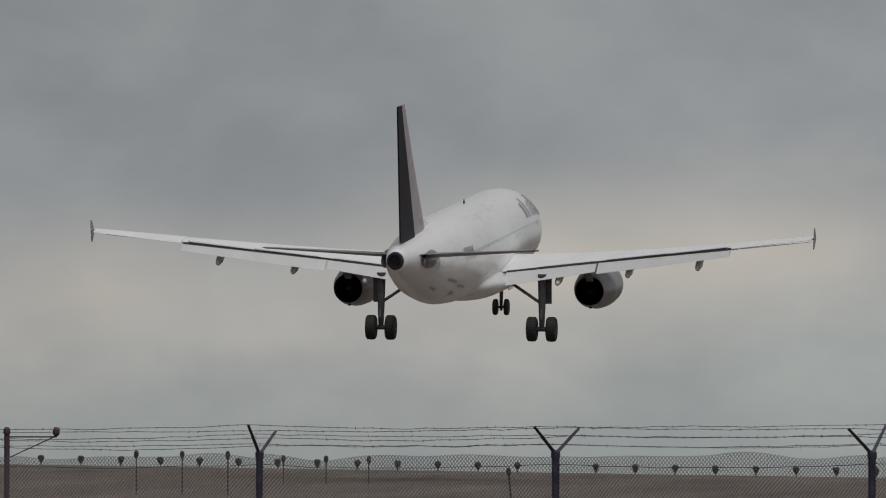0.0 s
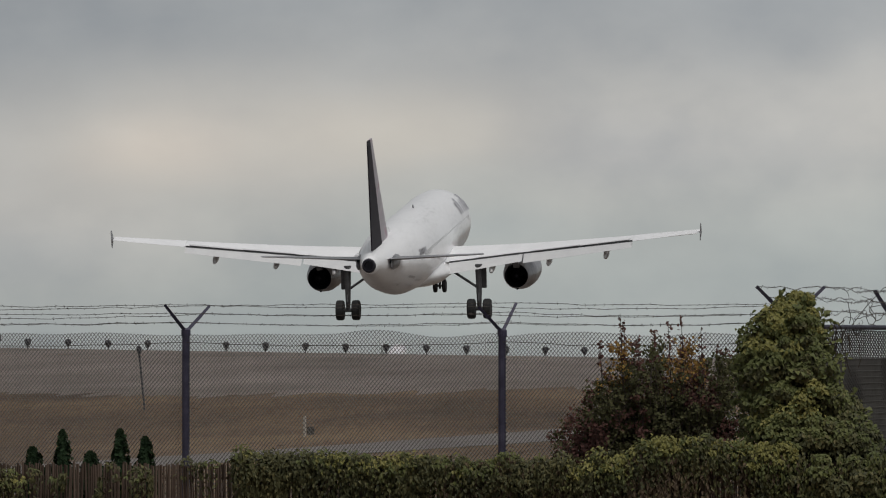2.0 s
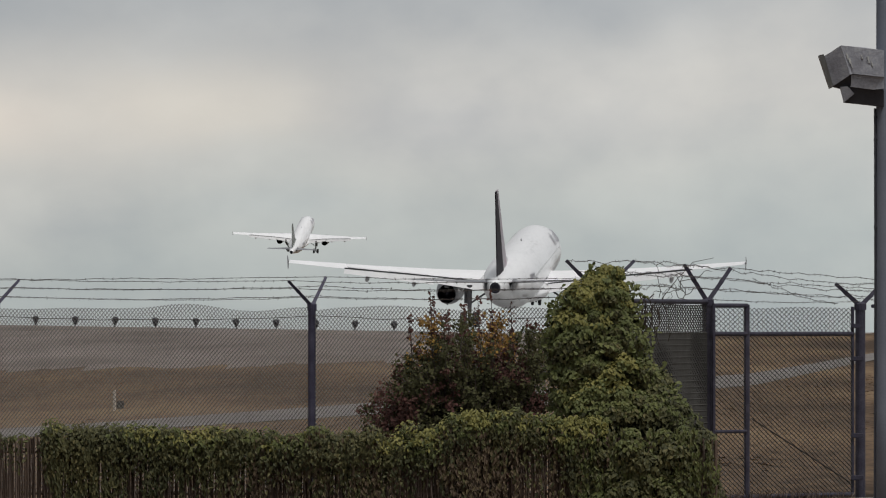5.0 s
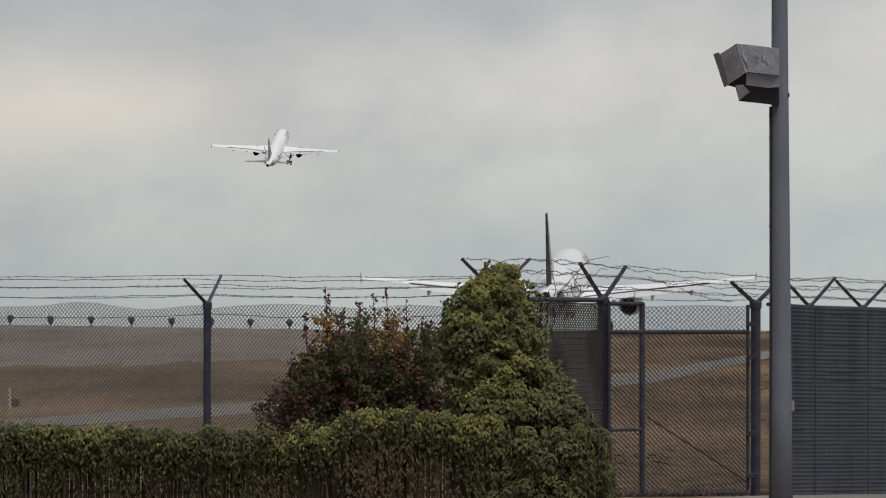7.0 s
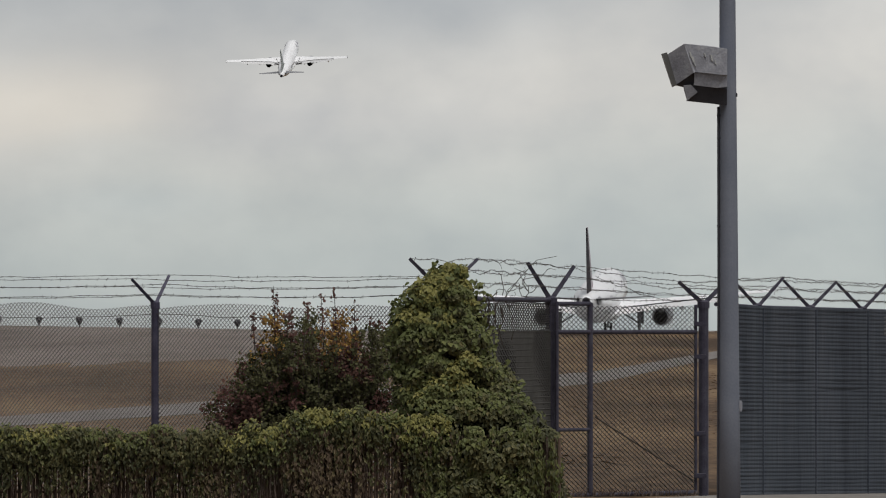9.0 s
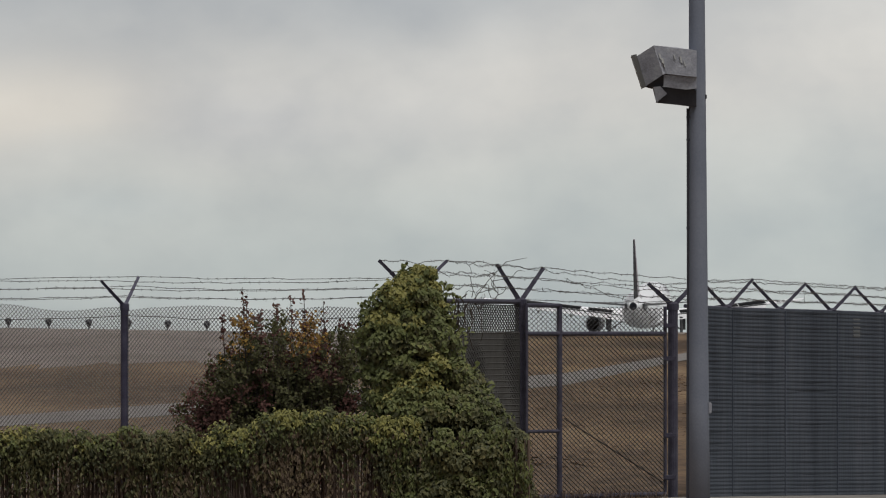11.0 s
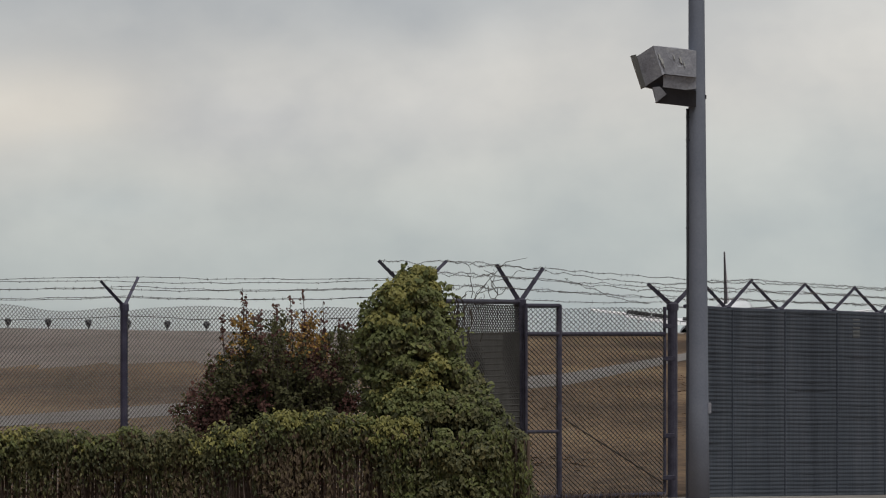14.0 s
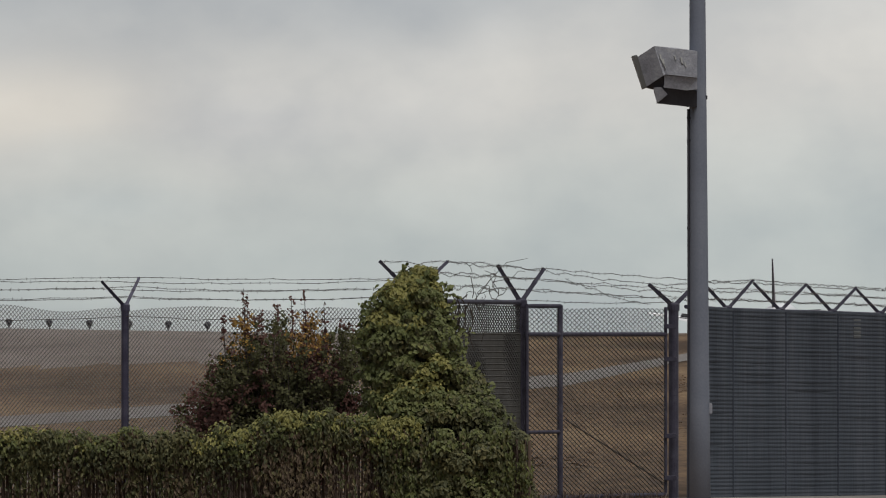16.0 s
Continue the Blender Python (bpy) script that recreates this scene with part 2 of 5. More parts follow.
NACELLE = material("grey_nacelle_paint", [(0.15, 0.15, 0.165), (0.22, 0.22, 0.235), (0.30, 0.30, 0.315)], 0.35, 0.2, scale=0.9, fine=6, bump=0, spread=(0.38, 0.62))
SOOT = material("sooted_metal", [(0.021, 0.021, 0.029), (0.047, 0.045, 0.059)], 0.6, 0.6, scale=3, fine=20, bump=0)
GEARM = material("grey_gear_paint", [(0.055, 0.055, 0.058), (0.10, 0.10, 0.105)], 0.55, 0.3, scale=4, fine=30, bump=0)
MARK = material("grey_marking", [(0.33, 0.33, 0.36), (0.40, 0.40, 0.43)], 0.5, scale=4, fine=30, bump=0)
CARPAINT = material("champagne_car_paint", [(0.258, 0.254, 0.237), (0.292, 0.288, 0.271)], 0.28, 0.4, scale=2, fine=60, bump=0)
CARDARK = material("dark_silver_car_paint", [(0.13, 0.125, 0.12), (0.16, 0.155, 0.15)], 0.25, 0.5, scale=2, fine=60, bump=0)
RACK = material("grey_plastic", [(0.13, 0.13, 0.126), (0.17, 0.17, 0.165)], 0.4, scale=6, fine=60, bump=0.05)
REDLENS = material("red_lens", [(0.110, 0.011, 0.011), (0.140, 0.018, 0.016)], 0.15, scale=5, fine=30, bump=0)
LAMPHEAD = material("dark_lamp_metal", [(0.035, 0.036, 0.045), (0.055, 0.055, 0.065)], 0.6, 0.3, scale=6, fine=50, bump=0.05)
PURPLE = material("violet_painted_metal", [(0.07, 0.035, 0.065), (0.10, 0.055, 0.09)], 0.6, 0.2, scale=5, fine=50, bump=0.05)


# ---- mesh tools ----
class Shape:
    """Collects vertices and faces of one mesh."""

    def __init__(self):
        self.v, self.f = [], []

    def add(self, verts, faces):
        n = len(self.v)
        self.v.extend(tuple(p) for p in verts)
        self.f.extend(tuple(i + n for i in q) for q in faces)
        return self

    def loft(self, rings, cap=True, closed=True):
        k = len(rings[0])
        faces = []
        for r in range(len(rings) - 1):
            for i in range(k if closed else k - 1):
                j = (i + 1) % k
                faces.append((r * k + i, r * k + j, (r + 1) * k + j, (r + 1) * k + i))
        if cap:
            faces.append(tuple(range(k))[::-1])
            faces.append(tuple((len(rings) - 1) * k + i for i in range(k)))
        return self.add([p for ring in rings for p in ring], faces)

    def tube(self, points, radius, sides=8, cap=True):
        pts = [Vector(p) for p in points]
        radii = radius if isinstance(radius, (list, tuple)) else [radius] * len(pts)
        rings, last = [], None
        for i, p in enumerate(pts):
            d = (pts[min(i + 1, len(pts) - 1)] - pts[max(i - 1, 0)]).normalized()
            side = d.cross(Vector((0, 0, 1)) if abs(d.z) < 0.9 else Vector((0, 1, 0))).normalized()
            if last and side.dot(last) < 0:
                side = -side
            last = side
            up = side.cross(d)
            rings.append([p + radii[i] * (math.cos(a) * side + math.sin(a) * up) for a in (2 * math.pi * j / sides for j in range(sides))])
        return self.loft(rings, cap)

    def box(self, lo, hi, bevel=0.0):
        bm = bmesh.new()
        bmesh.ops.create_cube(bm, size=1)
        size = [h - l for l, h in zip(lo, hi)]
        for p in bm.verts:
            p.co = Vector([(l + h) / 2 + c * s for l, h, c, s in zip(lo, hi, p.co, size)])
        if bevel:
            bmesh.ops.bevel(bm, geom=bm.edges[:], offset=bevel, segments=2, affect="EDGES")
        bm.verts.index_update()
        self.add([p.co.copy() for p in bm.verts], [[p.index for p in q.verts] for q in bm.faces])
        bm.free()
        return self

    def ob(self, name, mat, parent=None, label="", smooth=False):
        me = bpy.data.meshes.new(name)
        me.from_pydata(self.v, [], self.f)
        me.materials.append(mat)
        if smooth:
            me.polygons.foreach_set("use_smooth", [True] * len(me.polygons))
        me.update()
        o = new(name, me)
        o.parent = parent
        if label:
            tagged(o, label)
        return o


def fix(ob):
    """Turn all faces outwards."""
    bm = bmesh.new()
    bm.from_mesh(ob.data)
    bmesh.ops.recalc_face_normals(bm, faces=bm.faces)
    bm.to_mesh(ob.data)
    bm.free()
    return ob


def thing(name, label, category, group="", kind="", at=(0, 0, 0)):
    o = new(name)
    o.empty_display_size = 0.2
    o.location = at
    return tagged(o, label, category, group, kind)


def ring(cx, cy, cz, rx, rz, n=24, squash=1.0):
    return [(cx + rx * math.cos(2 * math.pi * i / n), cy, cz + rz * math.sin(2 * math.pi * i / n)) for i in range(n)]


def leaves(places, sizes, aim, wild, rng, droop=0.0, slim=1.0):
    """A mesh of small folded leaves: places (n, 3), sizes (n), aim (n, 3) the way that each faces."""
    n = len(places)
    nor = aim + rng.normal(0, wild, (n, 3))
    nor /= np.linalg.norm(nor, axis=1)[:, None] + 1e-9
    tip = rng.normal(0, 1, (n, 3)) + np.array([0, 0, -droop])
    tip -= nor * (tip * nor).sum(1)[:, None]
    tip /= np.linalg.norm(tip, axis=1)[:, None] + 1e-9
    side = np.cross(nor, tip)
    s = sizes[:, None]
    shape = [(0, -0.5, 0), (0.42, -0.22, 0.10), (0.30, 0.15, 0.08), (0, 0.55, -0.05), (-0.30, 0.15, 0.08), (-0.42, -0.22, 0.10)]
    verts = np.stack([places + s * (slim * a * side + b * tip + c * nor) for a, b, c in shape], 1).reshape(-1, 3)
    base = np.arange(n)[:, None] * 6
    faces = np.concatenate([base + np.array([[0, 1, 2, 3]]), base + np.array([[0, 3, 4, 5]])])
    return verts, faces


def leaf_ob(name, data, mat, parent, label=""):
    sh = Shape()
    sh.v, sh.f = data[0].tolist(), data[1].tolist()
    o = sh.ob(name, mat, parent, label)
    return tagged(o, kind="stuff")


# ---- ground ----
def level(x, y):
    """Height of the ground: street, verge, field rising to a crest, runway behind it."""
    marks = [(-400, -0.75), (72, -0.75), (92, -0.05), (108, 0.0), (125, -0.03), (250, 0.0), (400, 0.60), (560, 1.42), (640, 1.60), (665, 1.58), (720, 0.7), (800, 0.6), (1100, 0.3), (1248, -0.07), (1304, -0.44), (1358, -0.70), (1461, -0.9), (1500, -1.0), (1900, -3.0), (2300, -16.4), (5200, -20.0)]
    ys = [m[0] for m in marks]
    tilt = 0.0155 * max(0.0, -8.0 - max(x, -140)) * float(np.interp(y, [300, 600, 665, 720], [0, 1, 1, 0]))
    dip = 0.05 * max(0.0, min(x, 8.0) - 1.45) * float(np.interp(y, [94, 104, 140, 170], [0, 1, 1, 0]))
    return float(np.interp(y, ys, [m[1] for m in marks])) + tilt - dip


def drape(name, rows, mat, lift, label, category="", parent=None, kind="structure"):
    """A sheet on the ground, from rows of (y, x at one side, x at the other)."""
    sh = Shape()
    n = 13
    for y, a, b in rows:
        for i in range(n):
            x = a + (b - a) * i / (n - 1)
            sh.v.append((x, y, level(x, y) + lift))
    for r in range(len(rows) - 1):
        for i in range(n - 1):
            k = r * n + i
            sh.f.append((k, k + 1, k + n + 1, k + n))
    return tagged(sh.ob(name, mat, parent), label, category, kind=kind)


def build_ground():
    ys = sorted(set([-400, -200, -60, 0, 30, 60] + list(range(64, 130, 2)) + list(range(130, 720, 10)) + [720, 740, 770, 800, 900, 1000, 1100, 1248, 1304, 1358, 1461, 1500, 1700, 1900, 2150, 2400, 3000, 4000, 5200]))
    xs = [-3000, -1200, -500, -200, -100, -60, -40] + list(range(-30, 32, 2)) + [40, 60, 100, 200, 500, 1200, 3000]
    sh = Shape()
    for y in ys:
        for x in xs:
            sh.v.append((x, y, level(x, y)))
    k = len(xs)
    for r in range(len(ys) - 1):
        for i in range(k - 1):
            sh.f.append((r * k + i, r * k + i + 1, (r + 1) * k + i + 1, (r + 1) * k + i))
    tagged(sh.ob("ground", GRASS, smooth=True), "brown dry grass field behind an airport fence", "ground", kind="structure")
    # bare soil with a ragged near edge
    sh = Shape()
    xs = [-140 + 0.4 * k for k in range(405)]
    m = 14
    for x in xs:
        near = float(np.interp(x, [-140, -15, -11.5, -7, -4.5, -2.5, 0, 3, 7, 22], [352, 355, 372, 400, 440, 480, 520, 560, 600, 655]))
        near += 16 * noise.noise((x * 0.12, 0, 0)) + 16 * noise.noise((x * 0.6, 3, 0)) + 26 * noise.noise((x * 2.3, 8, 0))
        for r in range(m):
            y = near + (664 - near) * r / (m - 1)
            sh.v.append((x, y, level(x, y) + 0.015))
    for c in range(len(xs) - 1):
        for r in range(m - 1):
            k = c * m + r
            sh.f.append((k, k + m, k + m + 1, k + 1))
    tagged(sh.ob("bare_field", DUST), "pale bare soil field in front of the runway", "ground", kind="structure")
    drape("service_road", [(140, -13.6, -11.6), (172, -11.6, -9.2), (200, -9.3, -6.7), (230, -7.4, -4.0), (250, -6.1, -1.8), (260, -5.0, -0.7), (300, -0.65, 3.3), (340, 3.6, 5.35), (380, 5.9, 7.4), (418, 8.1, 9.5), (450, 10.0, 11.4), (560, 16.4, 18.4)],
          ROADM, 0.012, "light grey asphalt service road across the grass", "road")
    drape("runway", [(y, -34.1 + (y - 525.5) * 0.0826 - 22, -34.1 + (y - 525.5) * 0.0826 + 22) for y in (700, 720, 760, 800, 1000, 1100, 1248, 1304, 1358, 1461, 1500, 1800)], RUNWAY, 0.03, "grey concrete runway", "runway")
    drape("street", [(-60, -400, 400), (0, -400, 400), (40, -400, 400), (70, -400, 400)], STREET, 0.02, "dark asphalt street beside the airport", "road")
    kerb = Shape().box((-40, 70.0, -0.85), (40, 70.3, -0.58), 0.02)
    tagged(kerb.ob("kerb", CONCRETE), "pale concrete kerb along the street", "kerb", kind="structure")
    drape("pavement", [(106, 1.5, 3.0), (108, 1.9, 3.4), (111.3, 2.40, 3.9), (113.5, 2.87, 4.4), (116.5, 3.49, 5.0), (119.5, 4.13, 5.6), (122.5, 4.75, 6.3), (125.5, 5.41, 6.9), (128.5, 6.1, 7.6)],
          PAVING, 0.012, "stained concrete pavement along the screened fence", "pavement")


build_ground()


# ---- fences ----
def mesh_panel(a, b, low, high, pitch=0.0215, r=0.0034, wavy=0.085, step=0.0225):
    """Chain link between two posts: zigzag wires, hooked side by side."""
    a, b = Vector((a[0], a[1], 0)), Vector((b[0], b[1], 0))
    along = (b - a)
    width = along.length
    along.normalize()
    out = Vector((along.y, -along.x, 0))
    n = int(width / pitch)
    rows = int((high - low) / step)
    tri = [(math.cos(k * 2.094), math.sin(k * 2.094)) for k in range(3)]
    sh = Shape()
    for i in range(n + 1):
        base = len(sh.v)
        for j in range(rows + 1):
            s = i * pitch + (pitch * 0.5 if (i + j) % 2 else -pitch * 0.5) * 0.98
            z = low + j * step
            s += 0.006 * noise.noise((a.x * 3 + i * 0.11, z * 2.0, 1.0))
            z += wavy * noise.noise(((a.x + i * pitch) * 1.1, 3.0, 5.0)) * (z - low) / (high - low)
            w = 0.02 * noise.noise((a.x + i * 0.06, z * 1.3, 8.0)) + 0.002 * (1 if j % 2 else -1)
            p = a + along * min(max(s, 0), width) + out * w
            for c, q in tri:
                sh.v.append((p.x + along.x * c * r + out.x * q * r, p.y + along.y * c * r + out.y * q * r, z))
        for j in range(rows):
            for k in range(3):
                m = (k + 1) % 3
                sh.f.append((base + 3 * j + k, base + 3 * j + m, base + 3 * j + 3 + m, base + 3 * j + 3 + k))
    return sh


def slack(a, b, sag, rng, n=14, rough=0.012):
    a, b = Vector(a), Vector(b)
    pts = []
    for i in range(n + 1):
        f = i / n
        e = 4 * f * (1 - f)
        pts.append(a.lerp(b, f) + Vector((0, 0, -sag * e + rng.normal(0, rough) * min(1, e * 2))))
    return pts


def barbed(points, rng, step=0.11, r=0.0026):
    """A strand with a barb every hand's width."""
    sh = Shape().tube(points, r, 4)
    carry = 0.05
    for p, q in zip(points, points[1:]):
        d = (q - p).length
        while carry < d:
            c = p.lerp(q, carry / d)
            for _ in range(2):
                v = Vector(rng.normal(0, 1, 3)).normalized() * 0.017
                sh.tube([c - v, c + v], 0.0016, 3)
            carry += step
        carry -= d
    return sh


# each post: x, y, height, tip of one arm and of the other from the post's top, radius
FIELD_POSTS = [
    (-12.84, 116.0, 1.85, (-0.20, -0.20, 0.26), (0.12, 0.2, 0.24), 0.034),
    (-9.43, 114.0, 1.85, (-0.10, -0.2, 0.30), (0.15, 0.2, 0.24), 0.036),
    (-6.317, 112.0, 1.85, (-0.20, -0.2, 0.27), (0.225, 0.2, 0.26), 0.038),
    (-3.12, 110.0, 1.84, (-0.225, -0.2, 0.25), (0.132, 0.2, 0.29), 0.038),
    (-0.42, 108.3, 1.84, (-0.10, -0.2, 0.25), (0.06, 0.2, 0.27), 0.038),
]
CORNER_POST = (-0.30, 104.0, 1.94, (-0.31, -0.15, 0.31), (0.32, 0.15, 0.31), 0.042)
ROAD_POSTS = [
    (0.718, 108.0, 1.878, (-0.225, -0.1, 0.36), (0.225, 0.1, 0.33), 0.050),
    (2.227, 110.5, 1.846, (-0.245, -0.1, 0.22), (0.25, 0.1, 0.25), 0.049),
]
SCREEN_POSTS = [
    (2.83, 113.5, 1.825, (-0.25, -0.1, 0.27), (0.265, 0.1, 0.30), 0.04),
    (3.45, 116.5, 1.815, (-0.28, -0.1, 0.29), (0.275, 0.1, 0.28), 0.04),
    (4.09, 119.5, 1.805, (-0.27, -0.1, 0.28), (0.26, 0.1, 0.27), 0.04),
    (4.71, 122.5, 1.790, (-0.27, -0.1, 0.28), (0.26, 0.1, 0.27), 0.04),
    (5.37, 125.5, 1.780, (-0.27, -0.1, 0.28), (0.26, 0.1, 0.27), 0.04),
]


def add_post(p, parent, mat=STEEL):
    x, y, h, one, two, r = p
    g = level(x, y) - 0.25
    fix(Shape().tube([(x, y, g), (x, y, h)], r, 14).ob("post", mat, parent, smooth=False))
    cap = Shape().loft([ring_z(x, y, h - 0.05, r * 1.22), ring_z(x, y, h + 0.012, r * 1.22), ring_z(x, y, h + 0.03, r * 0.7)])
    fix(cap.ob("post_cap", mat, parent))
    for tip in (one, two):
        t = Vector(tip)
        side = Vector((0, 1, 0)).cross(t).normalized() * r * 0.40
        back = Vector((0, r * 0.5, 0))
        o = Vector((x, y, h - 0.01))
        rings = [[o + t * f + side * s * k + back * b * k for s, b in ((-1, -1), (1, -1), (1, 1), (-1, 1))] for f, k in ((0, 1.15), (0.55, 1.0), (0.57, 1.12), (0.63, 1.12), (0.65, 0.95), (1.0, 0.9))]
        fix(Shape().loft(rings).ob("barb_arm", mat, parent))


def ring_z(x, y, z, r, n=14):
    return [(x + r * math.cos(2 * math.pi * i / n), y + r * math.sin(2 * math.pi * i / n), z) for i in range(n)]


def strands(posts, parent, rng, sag=0.015, rough=0.006):
    for p, q in zip(posts, posts[1:]):
        for arm in (3, 4):
            for f in (0.33, 0.66, 0.97):
                a = Vector((p[0], p[1], p[2])) + Vector(p[arm]) * f
                b = Vector((q[0], q[1], q[2])) + Vector(q[arm]) * f
                pts = slack(a, b, sag * rng.uniform(0.2, 1.6), rng, 16, rough)
                barbed(pts, rng).ob("barbed_wire", BARB, parent)


def build_fences():
    rng = np.random.default_rng(5)
    f = thing("perimeter_fence", "dark steel chain-link airport fence with barbed wire on forked arms", "fence")
    for p in FIELD_POSTS[:-1]:
        add_post(p, f, FIELDSTEEL)
    x, y, h = FIELD_POSTS[-1][:3]
    fix(Shape().tube([(x, y, -0.2), (x, y, h)], 0.038, 14).ob("post", STEEL, f))
    for p, q in zip(FIELD_POSTS, FIELD_POSTS[1:]):
        tagged(mesh_panel(p, q, 0.0, 1.83, r=0.0048).ob("chain_link", FIELDWIRE, f), kind="stuff")
        Shape().tube(slack((p[0], p[1] - 0.03, 1.74), (q[0], q[1] - 0.03, 1.74), 0.035, rng, 12, 0.006), 0.0035, 5).ob("tension_wire", BARB, f)
    strands(FIELD_POSTS, f, rng, 0.025, 0.0045)

    g = thing("corner_fence", "short chain-link fence span with a weathered grey screen", "fence")
    a, b = CORNER_POST, ROAD_POSTS[0]
    add_post(CORNER_POST, g)
    add_post(ROAD_POSTS[0], g)
    tagged(mesh_panel(a, b, 0.0, 1.86, pitch=0.046, r=0.0075, wavy=0.012).ob("chain_link", WIRE, g), kind="stuff")
    ribs = Shape()
    for i in range(27):
        z = 0.04 + i * 0.057
        ribs.loft([[(x, y - 0.03, z), (x, y - 0.036, z + 0.004), (x, y - 0.034, z + 0.040), (x, y - 0.052, z + 0.048), (x, y - 0.03, z + 0.057), (x, y - 0.02, z + 0.03)] for x, y in ((a[0], a[1]), (b[0], b[1]))])
    tagged(ribs.ob("screen", SCREEN, g, "grey ribbed privacy screen"), kind="stuff")
    fix(Shape().tube([(a[0], a[1], 1.87), (b[0], b[1], 1.87)], 0.024, 10).ob("top_rail", STEEL, g))
    strands([a, b], g, rng, 0.01, 0.012)
    # tangled dead vine on the wires
    vine = Shape()
    for k in range(11):
        x = rng.uniform(0.0, 0.62)
        y = 104.1 + (x + 0.3) * 3.9
        p = Vector((x, y - 0.1, rng.uniform(1.84, 2.0)))
        pts = [p]
        d = Vector((rng.normal(0, 0.05), 0, rng.uniform(0.01, 0.05)))
        for _ in range(7):
            d = d * 0.55 + Vector((rng.normal(0, 0.03), 0, rng.normal(0, 0.03)))
            p = p + d
            p.z = min(max(p.z, 1.80), 2.32)
            pts.append(p.copy())
        vine.tube(pts, [0.004 - 0.0003 * i for i in range(len(pts))], 4)
    for k in range(14):
        x = rng.uniform(0.02, 0.30)
        y = 103.95 + (x + 0.3) * 3.9
        p = Vector((x, y - 0.08, rng.uniform(1.75, 1.95)))
        pts = [p]
        for _ in range(6):
            p = p + Vector((rng.normal(0, 0.025), 0, -rng.uniform(0.02, 0.10)))
            pts.append(p.copy())
        vine.tube(pts, [0.006 - 0.0006 * i for i in range(len(pts))], 4)
    vine.tube([(0.25, 107.9, 1.86), (0.42, 107.9, 2.08), (0.58, 107.9, 2.25), (0.78, 107.9, 2.29)], [0.004, 0.0035, 0.003, 0.002], 4)
    tagged(vine.ob("dead_vine", BARK), "bare dead vine tangled in barbed wire", "vine")


def build_gate():
    rng = np.random.default_rng(6)
    g = thing("chain_link_gate", "closed chain-link gate in a dark tube frame", "gate")
    add_post(ROAD_POSTS[1], g)
    ax, ay, bx, by = 0.775, 107.9, 2.145, 110.2

    def at(f, z):
        return (ax + (bx - ax) * f, ay + (by - ay) * f, z)
    split = 0.235
    for name, f0, f1 in (("side_leaf", 0.0, split), ("main_leaf", split, 1.0)):
        for i, f in enumerate((f0, f1)):
            if name == "main_leaf" and i == 0:
                continue
            r = 0.028 if f == split else 0.017
            fix(Shape().tube([at(f, -0.02), at(f, 1.845 if f <= split else 1.83)], r, 10).ob("upright", STEEL, g))
    for z, f0, f1, r in ((1.835, 0, split, 0.022), (1.565, 0, 1, 0.022), (0.63, 0, split, 0.018), (0.0, 0, 1, 0.024)):
        fix(Shape().tube([at(f0, z), at(f1, z)], r, 10).ob("rail", STEEL, g))
    fix(Shape().tube([at(0.27, 0.75), at(0.98, 0.12)], 0.007, 6).ob("brace_cable", BARB, g))
    for f0, f1 in ((0.0, split), (split, 1.0)):
        tagged(mesh_panel(at(f0, 0), at(f1, 0), 0.02, 1.83, pitch=0.0435, r=0.0062, wavy=0.012, step=0.0225).ob("chain_link", WIRE, g), kind="stuff")
    for z in (1.62, 1.30, 0.55, 0.14):
        fix(Shape().box((2.13, 110.15, z), (2.25, 110.40, z + 0.045), 0.006).ob("hinge", STEEL, g))
    weeds = Shape()
    for _ in range(260):
        f = rng.uniform(0.0, 1.0)
        x, y, _z = at(f, 0)
        y -= rng.uniform(0.0, 0.12)
        base = Vector((x, y, level(x, y) - 0.01))
        tip = base + Vector((rng.normal(0, 0.025), rng.normal(0, 0.02), rng.uniform(0.03, 0.10) * (1.4 if rng.random() < 0.15 else 1)))
        weeds.tube([base, (base + tip) / 2 + Vector((rng.normal(0, 0.006), 0, 0.008)), tip], [0.004, 0.003, 0.001], 3)
    tagged(weeds.ob("dry_weeds", TWIG), "thin dry weeds along the foot of the gate", "weeds", kind="stuff")
    strands(ROAD_POSTS, g, rng, 0.008, 0.010)
    barbed(slack((1.15, 108.4, 2.10), (2.0, 110.2, 1.86), 0.03, rng, 12, 0.01), rng).ob("barbed_wire", BARB, g)
    barbed(slack((0.72, 108.0, 1.90), (2.227, 110.5, 1.88), 0.02, rng, 14, 0.006), rng).ob("barbed_wire", BARB, g)


